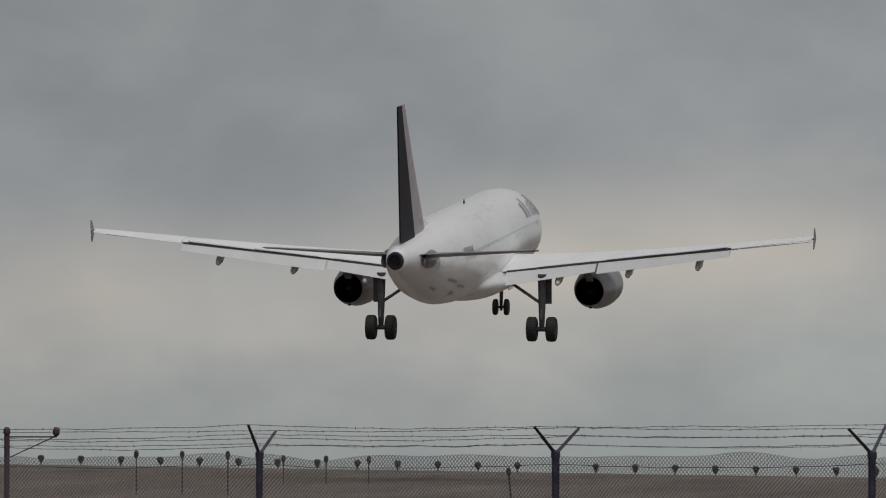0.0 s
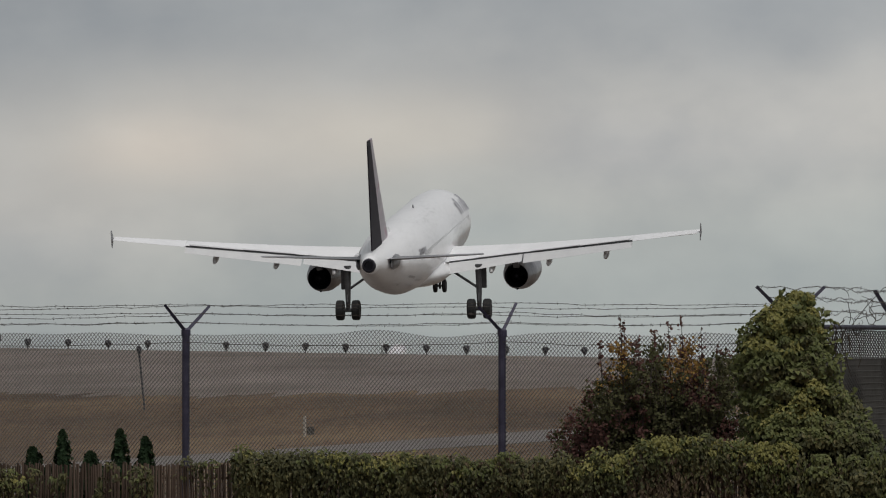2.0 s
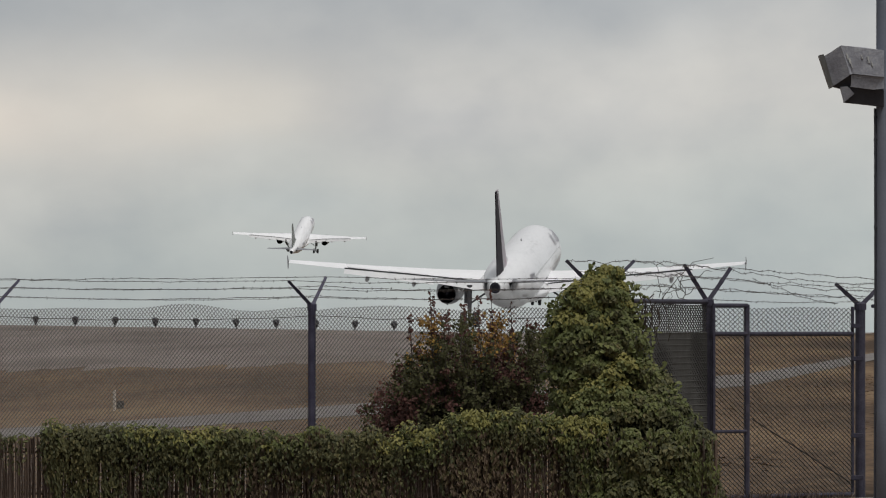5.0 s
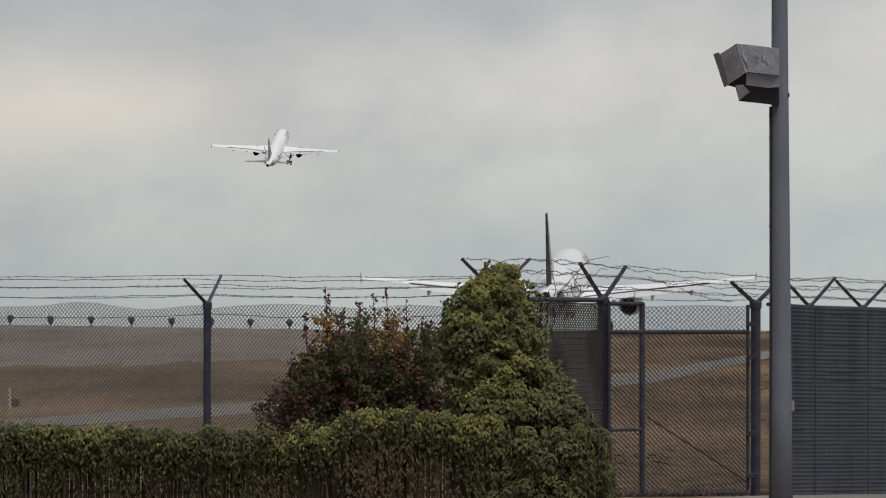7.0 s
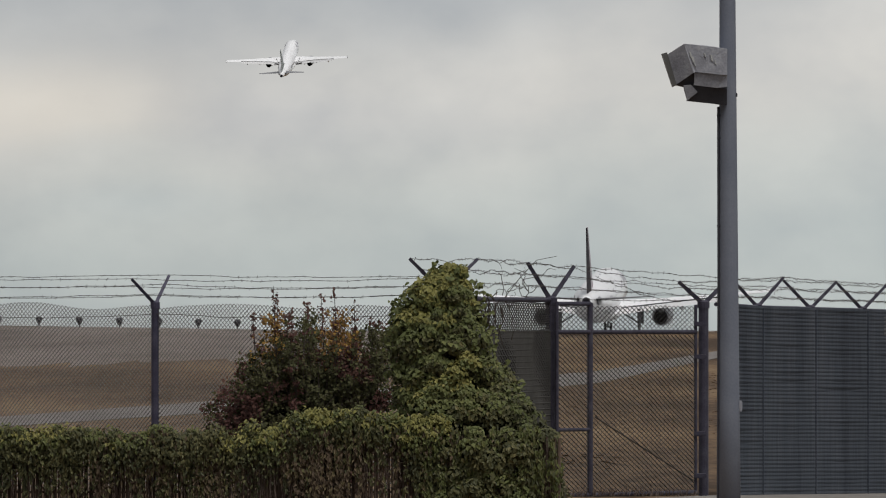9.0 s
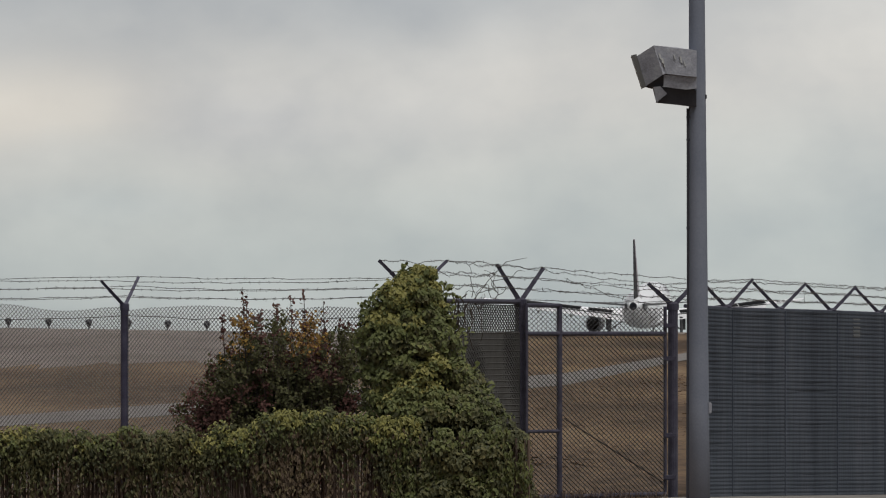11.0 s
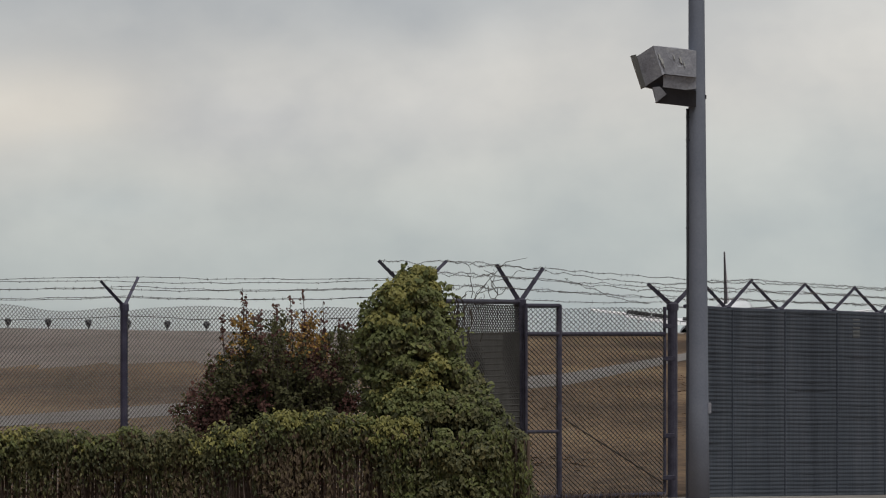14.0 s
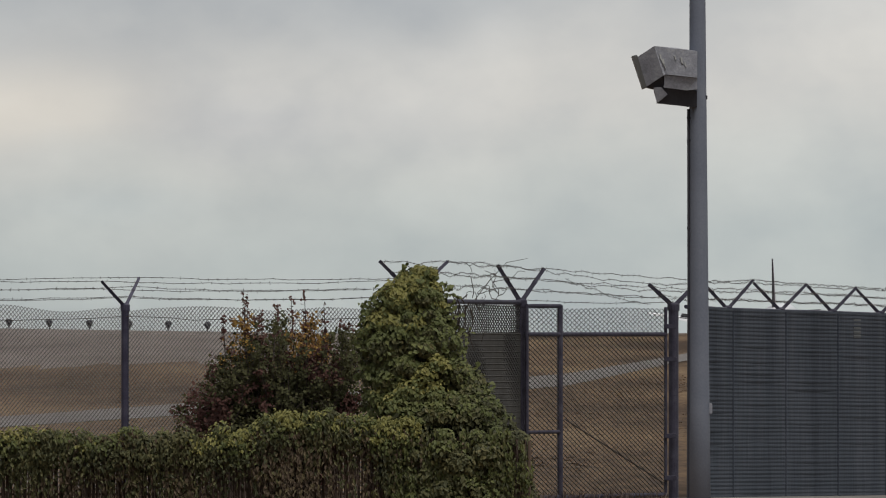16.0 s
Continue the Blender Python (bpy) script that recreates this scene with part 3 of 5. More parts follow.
def build_screen_fence():
    rng = np.random.default_rng(7)
    s = thing("screened_fence", "chain-link fence filled with dark grey horizontal privacy slats", "fence")
    for p in SCREEN_POSTS:
        add_post(p, s)
    start = (2.36, 111.0, 1.846, (-0.245, -0.1, 0.22), (0.25, 0.1, 0.25), 0.05)
    line = [start] + SCREEN_POSTS
    for p, q in zip(line, line[1:]):
        slats = Shape()
        n = 49
        for i in range(n):
            la, lb = level(p[0], p[1]), level(q[0], q[1])
            za = la + i * (p[2] - la) / n
            zb = lb + i * (q[2] - lb) / n
            h = (p[2] - la) / n * 0.97
            slats.loft([[(x + 0.050, y - 0.05, z), (x + 0.0540, y - 0.05, z + h * 0.42), (x + 0.050, y - 0.05, z + h), (x + 0.047, y - 0.05, z + h * 0.5)] for x, y, z in
                        ((p[0], p[1], za), ((p[0] + q[0]) / 2 + rng.normal(0, 0.004), (p[1] + q[1]) / 2, (za + zb) / 2 + rng.normal(0, 0.0008)), (q[0], q[1], zb))])
        tagged(fix(slats.ob("slat_panel", SLAT, s)), kind="stuff")
        la, lb = level(p[0], p[1]), level(q[0], q[1])
        sheet = Shape().loft([[(x + 0.040, y - 0.05, lo), (x + 0.045, y - 0.05, lo), (x + 0.045, y - 0.05, hi - 0.02), (x + 0.040, y - 0.05, hi - 0.02)] for x, y, lo, hi in ((p[0], p[1], la, p[2]), (q[0], q[1], lb, q[2]))])
        fix(sheet.ob("backing", SLAT, s))
        fix(Shape().tube([(p[0], p[1], p[2] - 0.01), (q[0], q[1], q[2] - 0.01)], 0.02, 10).ob("top_rail", STEEL, s))
    for p in SCREEN_POSTS:
        fix(Shape().box((p[0] + 0.050, p[1] - 0.069, level(p[0], p[1])), (p[0] + 0.061, p[1] - 0.06, p[2] - 0.02), 0.002).ob("edge_strip", SLAT, s))
    for i in range(5):
        z = 1.525 + i * 0.042
        piece = Shape().loft([[(x, y, z), (x - 0.004, y, z + 0.018), (x, y, z + 0.036), (x + 0.004, y, z + 0.018)] for x, y in ((4.349, 120.45), (4.438, 120.88))])
        fix(piece.ob("slat", FADED, s, "pale faded privacy slat"))
    strands([ROAD_POSTS[1]] + SCREEN_POSTS, s, rng, 0.01, 0.005)


build_fences()
build_gate()
build_screen_fence()


# ---- planting ----
def build_hedge():
    """A low reed fence grown over with ivy."""
    rng = np.random.default_rng(11)
    fence = thing("reed_fence", "low weathered brown reed fence under ivy", "fence")
    sticks = Shape()
    x = -8.0
    while x < 0.76:
        w = rng.uniform(0.014, 0.024)
        top = 0.64 + rng.normal(0, 0.012)
        y = 100 + rng.normal(0, 0.006)
        sticks.tube([(x, y, -0.1), (x + rng.normal(0, 0.004), y, 0.3), (x + rng.normal(0, 0.006), y, top)], w * 0.55, 5)
        x += w * 1.12
    tagged(sticks.ob("reeds", REED, fence), kind="stuff")
    for z in (0.15, 0.52):
        fix(Shape().tube([(-8.0, 100.03, z), (0.76, 100.03, z)], 0.012, 6).ob("rail", REED, fence))
    ivy = thing("ivy_hedge", "green and yellowing ivy spilling over the reed fence", "ivy")

    def crest(x):
        c = 0.67 + 0.07 * noise.noise((x * 2.3, 1, 0)) + 0.12 * noise.noise((x * 6.3, 4, 0))
        c += 0.20 / (1 + math.exp(-(x + 1.62) / 0.06)) - 0.09 / (1 + math.exp(-(x + 0.95) / 0.22))
        return c + 0.05 * math.exp(-((x + 4.6) / 0.5) ** 2) - 0.10 * max(0.0, min(1.0, (-5.2 - x) / 1.5))
    # crown of the hedge: puffs of leaves along the top and over the front edge
    count = 580
    cx = rng.uniform(-7.6, -0.25, count)
    thin = np.array([noise.noise((v * 1.7, 0, 3)) for v in cx])
    cx = cx[rng.uniform(0, 1, count) < np.clip(np.where(cx < -5.2, 0.02 + 0.8 * thin, 1.0), 0.015, 1)]
    count = len(cx)
    size = 0.035 + 0.10 * rng.uniform(0, 1, count) ** 1.6
    drop = np.abs(rng.normal(0, 0.075, count))
    cz = np.array([crest(v) for v in cx]) - 0.30 * size - drop
    centres = np.stack([cx, 99.95 - 0.5 * drop - rng.uniform(0, 0.06, count), cz], 1)
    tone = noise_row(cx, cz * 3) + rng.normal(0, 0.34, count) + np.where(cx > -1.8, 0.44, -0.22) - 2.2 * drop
    m = 74
    pick = np.repeat(np.arange(count), m)
    n = len(pick)
    d = rng.normal(0, 1, (n, 3)) + np.array([0, -0.5, 0.4])
    d /= np.linalg.norm(d, axis=1)[:, None]
    places = centres[pick] + d * (size[pick] * rng.uniform(0.7, 1.12, n))[:, None]
    hang = np.where(d[:, 2] < 0.1, rng.exponential(0.06, n), 0)
    places[:, 2] -= hang
    places[:, 1] -= 0.15 * hang
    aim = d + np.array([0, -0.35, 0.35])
    # light tones on top and dark ones below put light and shade into colour
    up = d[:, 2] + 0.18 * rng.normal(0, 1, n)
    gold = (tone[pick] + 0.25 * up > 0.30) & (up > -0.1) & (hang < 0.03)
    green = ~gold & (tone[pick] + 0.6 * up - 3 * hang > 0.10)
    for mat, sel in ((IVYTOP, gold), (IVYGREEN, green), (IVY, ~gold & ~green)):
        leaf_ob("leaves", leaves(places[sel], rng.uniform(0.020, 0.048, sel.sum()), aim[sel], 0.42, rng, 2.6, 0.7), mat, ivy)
    # curtains of leaves down the front, with gaps that show the reeds
    n = 46000
    strand = rng.integers(0, 620, n)
    px = rng.uniform(-7.4, 0.76, 620)[strand] + rng.normal(0, 0.011, n)
    foot = rng.uniform(-0.55, 0.30, 620)[strand]
    pz = rng.uniform(-0.02, 0.72, n)
    cover = np.array([noise.noise((u * 3.1, v * 0.9, 7)) + 0.6 * noise.noise((u * 9, v * 2.0, 2)) for u, v in zip(px, pz)])
    keep = cover + (pz - 0.22) * 1.7 > rng.uniform(-0.35, 0.25, n)
    keep |= pz > 0.54
    keep &= pz > foot
    keep &= (px > -5.2) | (cover > 0.48)
    keep &= ~((px > -1.02) & (px < -0.55) & (pz < 0.60) & (rng.uniform(0, 1, n) < 0.72))
    tops = np.array([crest(v) for v in px])
    keep &= pz < tops - 0.02 - np.where(px > -0.35, rng.uniform(0.0, 0.40, 620)[strand], 0)
    picked = keep
    px, pz = px[keep], pz[keep]
    py = 99.93 - rng.uniform(0, 0.11, len(px)) * (0.5 + pz)
    aim = np.tile([0, -1.0, 0.25], (len(px), 1))
    dry = np.array([noise.noise((u * 1.3, 5, v)) + 0.25 * math.exp(-((u + 0.95) / 0.6) ** 2) for u, v in zip(px, pz)]) + rng.normal(0, 0.16, 620)[strand[picked]] - 0.35 * (pz - 0.30) - 0.6 * np.clip((px + 0.45) * 2, 0, 1) > 0.10
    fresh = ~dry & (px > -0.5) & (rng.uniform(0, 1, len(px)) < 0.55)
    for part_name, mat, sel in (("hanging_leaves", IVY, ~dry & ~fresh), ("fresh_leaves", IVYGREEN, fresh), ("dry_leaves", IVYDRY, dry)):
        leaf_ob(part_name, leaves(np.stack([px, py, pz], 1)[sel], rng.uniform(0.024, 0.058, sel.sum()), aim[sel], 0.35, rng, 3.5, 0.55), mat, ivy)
    stems = Shape()
    for _ in range(230):
        x = rng.uniform(-5.6, 0.74)
        y = 99.94 - 0.04 * rng.random()
        top, low = rng.uniform(0.42, 0.66), rng.uniform(-0.02, 0.30)
        p = []
        for i in range(6):
            x += 0.008 * rng.normal()
            p.append((x, y + 0.008 * rng.normal(), top + (low - top) * i / 5))
        stems.tube(p, rng.uniform(0.002, 0.0045), 4)
    tagged(stems.ob("stem_mass", TWIG, ivy), kind="stuff")


def build_ivy_tower():
    """Ivy that has climbed the corner post."""
    rng = np.random.default_rng(12)
    ivy = thing("ivy_covered_post", "tall clump of ivy that has swallowed a fence post", "ivy")
    zs = [0.0, 0.10, 0.52, 0.79, 0.92, 1.07, 1.27, 1.52, 1.72, 1.87, 2.02, 2.10, 2.16]
    cs = [0.075, 0.075, 0.035, -0.05, -0.11, -0.175, -0.235, -0.30, -0.335, -0.32, -0.25, -0.235, -0.235]
    hs = [0.62, 0.62, 0.63, 0.60, 0.545, 0.50, 0.46, 0.39, 0.33, 0.27, 0.165, 0.10, 0.04]
    stem = Shape()
    for k in range(7):
        stem.tube([(-0.25 + 0.12 * math.sin(k * 2 + z * 2) * (2.2 - z) * 0.6, 100.6 + 0.1 * math.cos(k * 2), z) for z in (-0.1, 0.4, 0.9, 1.4, 1.9)], [0.03, 0.025, 0.02, 0.014, 0.008], 6)
    tagged(stem.ob("trunk", BARK, ivy), kind="stuff")
    # puffs of leaves; lit tops and shaded hollows are put into the leaf colours
    count = 330
    cz = rng.uniform(0.0, 2.12, count)
    ca = rng.uniform(0.93 * math.pi, 2.07 * math.pi, count)
    reach = np.interp(cz, zs, hs) - 0.075 + rng.normal(0, 0.05, count)
    centres = np.stack([np.interp(cz, zs, cs) + reach * np.cos(ca), 100.35 - 0.16 * np.clip((1.0 - cz) / 0.4, 0, 1) + 0.55 * reach * np.sin(ca), cz], 1)
    size = rng.uniform(0.07, 0.155, count) * np.clip(0.45 + np.interp(cz, zs, hs), 0.5, 1.0)
    # tone falls to the right and at the foot: shade painted into the leaves
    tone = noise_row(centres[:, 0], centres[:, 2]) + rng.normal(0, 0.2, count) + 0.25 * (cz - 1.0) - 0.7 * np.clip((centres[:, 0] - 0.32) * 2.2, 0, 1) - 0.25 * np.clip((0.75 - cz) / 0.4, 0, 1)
    m = 150
    pick = np.repeat(np.arange(count), m)
    n = len(pick)
    d = rng.normal(0, 1, (n, 3)) + np.array([0, -0.5, 0.45])
    d /= np.linalg.norm(d, axis=1)[:, None]
    places = centres[pick] + d * (size[pick] * rng.uniform(0.75, 1.12, n))[:, None] * np.array([1.0, 0.9, 0.95])
    places[:, 2] -= 0.25 * size[pick] * np.abs(d[:, 0])
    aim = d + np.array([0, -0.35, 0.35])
    # leaves that face up take the lighter tones, as painted light
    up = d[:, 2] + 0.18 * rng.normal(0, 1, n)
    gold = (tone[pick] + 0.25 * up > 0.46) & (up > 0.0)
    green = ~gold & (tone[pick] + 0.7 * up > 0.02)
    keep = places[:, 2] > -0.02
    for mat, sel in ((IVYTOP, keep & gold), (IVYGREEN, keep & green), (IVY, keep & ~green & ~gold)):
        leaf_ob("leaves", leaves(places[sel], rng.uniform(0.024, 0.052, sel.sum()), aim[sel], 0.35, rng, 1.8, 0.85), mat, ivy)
    # inner leaves that close the gaps; their dark tone paints in the shade
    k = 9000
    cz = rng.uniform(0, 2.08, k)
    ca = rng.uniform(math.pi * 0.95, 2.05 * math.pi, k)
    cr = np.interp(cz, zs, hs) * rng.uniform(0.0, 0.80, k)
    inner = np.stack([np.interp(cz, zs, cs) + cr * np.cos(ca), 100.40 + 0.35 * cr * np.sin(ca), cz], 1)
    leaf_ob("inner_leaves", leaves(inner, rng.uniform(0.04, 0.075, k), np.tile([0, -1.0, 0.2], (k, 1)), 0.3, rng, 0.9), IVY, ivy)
    # loose shoots that break the outline
    shoots, tips = Shape(), []
    for _ in range(110):
        k = rng.uniform(0.25, 2.14)
        q = rng.uniform(math.pi, 2 * math.pi) if rng.random() < 0.4 else rng.choice([0.0, math.pi]) + rng.normal(0, 0.3)
        cc, hh = np.interp(k, zs, cs), np.interp(k, zs, hs)
        p = Vector((cc + hh * math.cos(q), 100.35 + 0.55 * hh * math.sin(q), k))
        d = Vector((math.cos(q) * 0.05, math.sin(q) * 0.04, rng.uniform(-0.02, 0.045)))
        pts = [p - d]
        for _ in range(rng.integers(2, 5)):
            p = p + d * 0.6
            d = d + Vector((rng.normal(0, 0.012), rng.normal(0, 0.012), rng.normal(-0.006, 0.012)))
            pts.append(p.copy())
            tips.extend([tuple(p + Vector(rng.normal(0, 0.018, 3))) for _ in range(2)])
        shoots.tube(pts, 0.003, 4)
    tagged(shoots.ob("shoot_mass", BARK, ivy), kind="stuff")
    tips = np.array(tips)
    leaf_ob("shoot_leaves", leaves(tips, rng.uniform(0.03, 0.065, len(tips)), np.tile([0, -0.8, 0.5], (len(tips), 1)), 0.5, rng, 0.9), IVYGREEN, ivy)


def noise_row(x, z):
    return np.array([noise.noise((u * 2.0, 3.3, v * 2.0)) for u, v in zip(x, z)])


def build_bush():
    """A twiggy shrub of many upright stems, turning red and orange."""
    rng = np.random.default_rng(13)
    bush = thing("autumn_bush", "dark shrub with red and orange autumn leaves", "bush")
    stems = Shape()
    groups = {"leaves": [], "red_leaves": [], "autumn_leaves": []}
    for k in range(330):
        bx, by = -1.55 + rng.normal(0, 0.22), 104.0 + rng.normal(0, 0.22)
        spread = rng.uniform(-1, 1)
        tx = -1.62 + spread * 0.86
        ty = 104.0 + rng.uniform(-0.5, 0.5)
        hmax = 1.72 - 0.85 * max(0.0, -spread - 0.05) ** 1.15 - 0.12 * max(0, spread)
        hmax += 0.14 * math.exp(-((tx + 1.93) / 0.14) ** 2) + 0.13 * math.exp(-((tx + 1.32) / 0.15) ** 2)
        h = hmax * rng.uniform(0.4, 1.0)
        pts = []
        m = 9
        for i in range(m + 1):
            f = i / m
            pts.append(Vector((bx + (tx - bx) * f ** 0.8 + 0.025 * rng.normal(), by + (ty - by) * f + 0.025 * rng.normal(), h * f)))
        stems.tube(pts, [0.010 * (1 - 0.85 * i / m) for i in range(m + 1)], 4)
        for i in range(2, m + 1):
            for _ in range(3):
                d = Vector((rng.normal(0, 1), rng.normal(0, 1), rng.uniform(0.3, 1.5))).normalized() * rng.uniform(0.05, 0.13)
                stems.tube([pts[i], pts[i] + d], 0.0025, 3)
                for _ in range(10):
                    p = pts[i] + d * rng.uniform(0.1, 1.1) + Vector(rng.normal(0, 0.02, 3))
                    tone = p.z + 0.25 * noise.noise((p.x * 3, p.y * 3, p.z * 3))
                    peak = min(abs(p.x + 1.93), abs(p.x + 1.27))
                    if p.z + 0.08 * rng.normal() > 1.50 and peak < 0.13:
                        groups["autumn_leaves"].append(tuple(p))
                    elif tone > 1.45 + 0.12 * rng.normal() and (abs(p.x + 1.93) < 0.17 or abs(p.x + 1.27) < 0.2) and rng.random() < 0.6:
                        groups["autumn_leaves"].append(tuple(p))
                    elif noise.noise((p.x * 2.6, p.y * 2, p.z * 2.6 + 4)) > 0.24 or p.x < -2.1 and rng.random() < 0.4:
                        groups["red_leaves"].append(tuple(p))
                    else:
                        groups["leaves"].append(tuple(p))
    # bare upright shoots
    for x, z in ((-1.86, 1.99), (-1.83, 1.88), (-1.30, 1.96), (-1.42, 1.9), (-1.12, 1.85), (-1.7, 1.78), (-2.05, 1.74), (-1.55, 1.83)):
        p, q = Vector((x + 0.03, 103.8, 1.3)), Vector((x, 103.8, z))
        stems.tube([p, (p + q) / 2, q], [0.006, 0.005, 0.002], 4)
        for i in range(46):
            groups["red_leaves"].append(tuple(p.lerp(q, rng.uniform(0.3, 1)) + Vector(rng.normal(0, 0.015, 3))))
    tagged(stems.ob("branch_mass", BARK, bush), kind="stuff")
    for key, mat in (("leaves", BUSHM), ("red_leaves", REDM), ("autumn_leaves", TIPS)):
        pts = np.array(groups[key])
        leaf_ob(key, leaves(pts, rng.uniform(0.016, 0.040, len(pts)), np.tile([0, -0.6, 0.5], (len(pts), 1)), 0.5, rng, -1.6), mat, bush)


def build_shrubs():
    rng = np.random.default_rng(14)
    for x, h, w in ((-7.42, 0.74, 0.26), (-7.14, 0.90, 0.20), (-6.88, 0.70, 0.27), (-6.60, 0.91, 0.20), (-6.36, 0.84, 0.22)):
        s = thing("evergreen_shrub", "small dark green upright evergreen shrub behind the fence", "shrub", "evergreen shrubs")
        trunk = Shape().tube([(x, 106, -0.1), (x, 106, h * 0.9)], [0.02, 0.006], 6)
        trunk.ob("trunk", BARK, s)
        n = 2600
        z = rng.uniform(0.05, 1, n)
        a = rng.uniform(0, 6.283, n)
        r = w * np.sqrt(rng.uniform(0.2, 1, n)) * np.where(z < 0.62, 0.75, 0.62 * np.sqrt(np.clip(1.02 - z, 0, 1))) * (1 + 0.4 * np.sin(a * 3 + z * 9))
        p = np.stack([x + r * np.cos(a), 106 + r * np.sin(a), z * h], 1)
        leaf_ob("crown", leaves(p, rng.uniform(0.02, 0.045, n), np.stack([np.cos(a), np.sin(a), np.full(n, 0.3)], 1), 0.5, rng, -1.5), SHRUB, s)


def build_grass():
    """Short dry tufts that roughen the field."""
    rng = np.random.default_rng(15)
    n = 16000
    y = np.sqrt(rng.uniform(132 ** 2, 340 ** 2, n))
    x = rng.uniform(-0.112, 0.034, n) * y
    road = np.interp(y, [140, 172, 200, 230, 250, 260, 300, 340], [-12.6, -10.4, -8.0, -5.7, -3.95, -2.85, 1.3, 4.5])
    wide = np.interp(y, [140, 200, 300, 340], [1.3, 1.8, 2.1, 1.0])
    keep = (np.abs(x - road) > wide) & ~((x > 1.4) & (y < 130))
    clump = np.array([noise.noise((a * 0.35, b * 0.05, 2)) for a, b in zip(x, y)])
    keep &= rng.uniform(-0.5, 0.5, n) < clump + 0.15
    x, y = x[keep], y[keep]
    sh = Shape()
    for a, b in zip(x, y):
        z = level(a, b) - 0.01
        h = rng.uniform(0.004, 0.012) * (0.7 + b / 200)
        for _ in range(3):
            q, w = rng.uniform(0, 6.28), rng.uniform(0.03, 0.09)
            dx, dy = math.cos(q) * w, math.sin(q) * w
            lx, ly = rng.normal(0, 0.03, 2)
            sh.add([(a - dx, b - dy, z), (a + dx, b + dy, z), (a + dx * 0.4 + lx, b + dy * 0.4 + ly, z + h), (a - dx * 0.5 + lx, b - dy * 0.5 + ly, z + h * 0.8)], [(0, 1, 2, 3)])
    tagged(sh.ob("dry_grass", TUFT), "short dry brown grass on the airfield", "grass", kind="stuff")


build_grass()
build_hedge()
build_ivy_tower()
build_bush()
build_shrubs()


# ---- street pole with floodlight ----
def build_pole():
    k = 0.0045
    p = thing("light_pole", "tall tapered blue-grey steel pole with a box floodlight", "light pole")
    x, y = 2.022, 90.0
    g = level(x, y) - 0.1
    zs = [g, 1.0, 4.2, 7.0]
    fix(Shape().tube([(x - 0.004 * z, y, z) for z in zs], [0.092, 0.083, 0.064, 0.048], 28).ob("shaft", POLE, p, smooth=True))
    fix(Shape().tube([(x - 0.090, y - 0.02, 3.36), (x - 0.088, y - 0.02, 1.95), (x - 0.096, y - 0.02, g)], 0.010, 8).ob("conduit", LAMPHEAD, p, "thin dark cable conduit"))
    for z in (3.10, 3.28, 2.4):
        fix(Shape().box((x - 0.102, y - 0.035, z), (x - 0.06, y - 0.005, z + 0.02), 0.003).ob("clip", LAMPHEAD, p))
    fix(Shape().box((x + 0.04, y - 0.03, 3.435), (x + 0.062, y + 0.01, 3.47), 0.004).ob("bolt", LAMPHEAD, p))
    fix(Shape().box((x + 0.07, y - 0.03, 0.93), (x + 0.100, y + 0.01, 1.02), 0.006).ob("cover_plate", HOUSING, p))

    lamp = part_empty("floodlight", p, "faded grey box floodlight")

    def P(u, v):
        return ((u - 784) * k, EYE + (590 - v) * k)
    def prism(pts, depth, name, mat):
        """pts: (u, v, set-back) round one face; the back is the same outline further off."""
        front = [(P(u, v)[0], 89.75 + d, P(u, v)[1]) for u, v, d in pts]
        back = [(a, depth, c) for a, b, c in front]
        return fix(Shape().loft([front, back]).ob(name, mat, lamp))
    prism([(1113, 99, 0.10), (1122, 97, 0.08), (1139, 154, 0.08), (1132, 157, 0.10)], 90.18, "lens_frame", RACK)
    prism([(1122, 101, 0.09), (1152, 82, 0.0), (1169, 133, 0.0), (1138, 154, 0.09)], 90.14, "hood", HOUSING)
    prism([(1152, 82, 0.0), (1190, 85, 0.004), (1228, 91, 0.0), (1228, 138, 0.0), (1172, 132, 0.012), (1168, 134, 0.0)], 90.12, "body", HOUSING)
    for u, v, w, h in ((1161, 96, 3, 12), (1165, 104, 4, 12), (1169, 114, 2, 8), (1187, 98, 2, 9), (1198, 101, 3, 13), (1205, 110, 2, 10)):
        prism([(u, v, -0.004), (u + w, v + 1, -0.004), (u + w + 2, v + h, -0.004), (u + 2, v + h * 0.8, -0.004)], 89.758, "dropping_stain", PALE)
    # Dark piece that paints in the shade under the hood.
    prism([(1138, 154, 0.12), (1169, 132, 0.05), (1176, 133, 0.05), (1168, 156, 0.10), (1150, 157, 0.12)], 90.10, "under_lip", LAMPHEAD)
    prism([(1170, 133, 0.03), (1228, 138, 0.03), (1228, 158, 0.03), (1210, 160, 0.05), (1170, 155, 0.05)], 90.08, "ballast_box", HOUSING)
    prism([(1151, 155, 0.07), (1164, 154, 0.06), (1176, 167, 0.07), (1158, 182, 0.09)], 90.06, "bracket", HOUSING)
    prism([(1163, 154, 0.08), (1228, 161, 0.08), (1228, 190, 0.12), (1196, 186, 0.12), (1157, 182, 0.12)], 90.05, "mount", LAMPHEAD)


def part_empty(name, parent, label=""):
    o = new(name)
    o.parent = parent
    o.empty_display_size = 0.1
    return tagged(o, label) if label else o


build_pole()


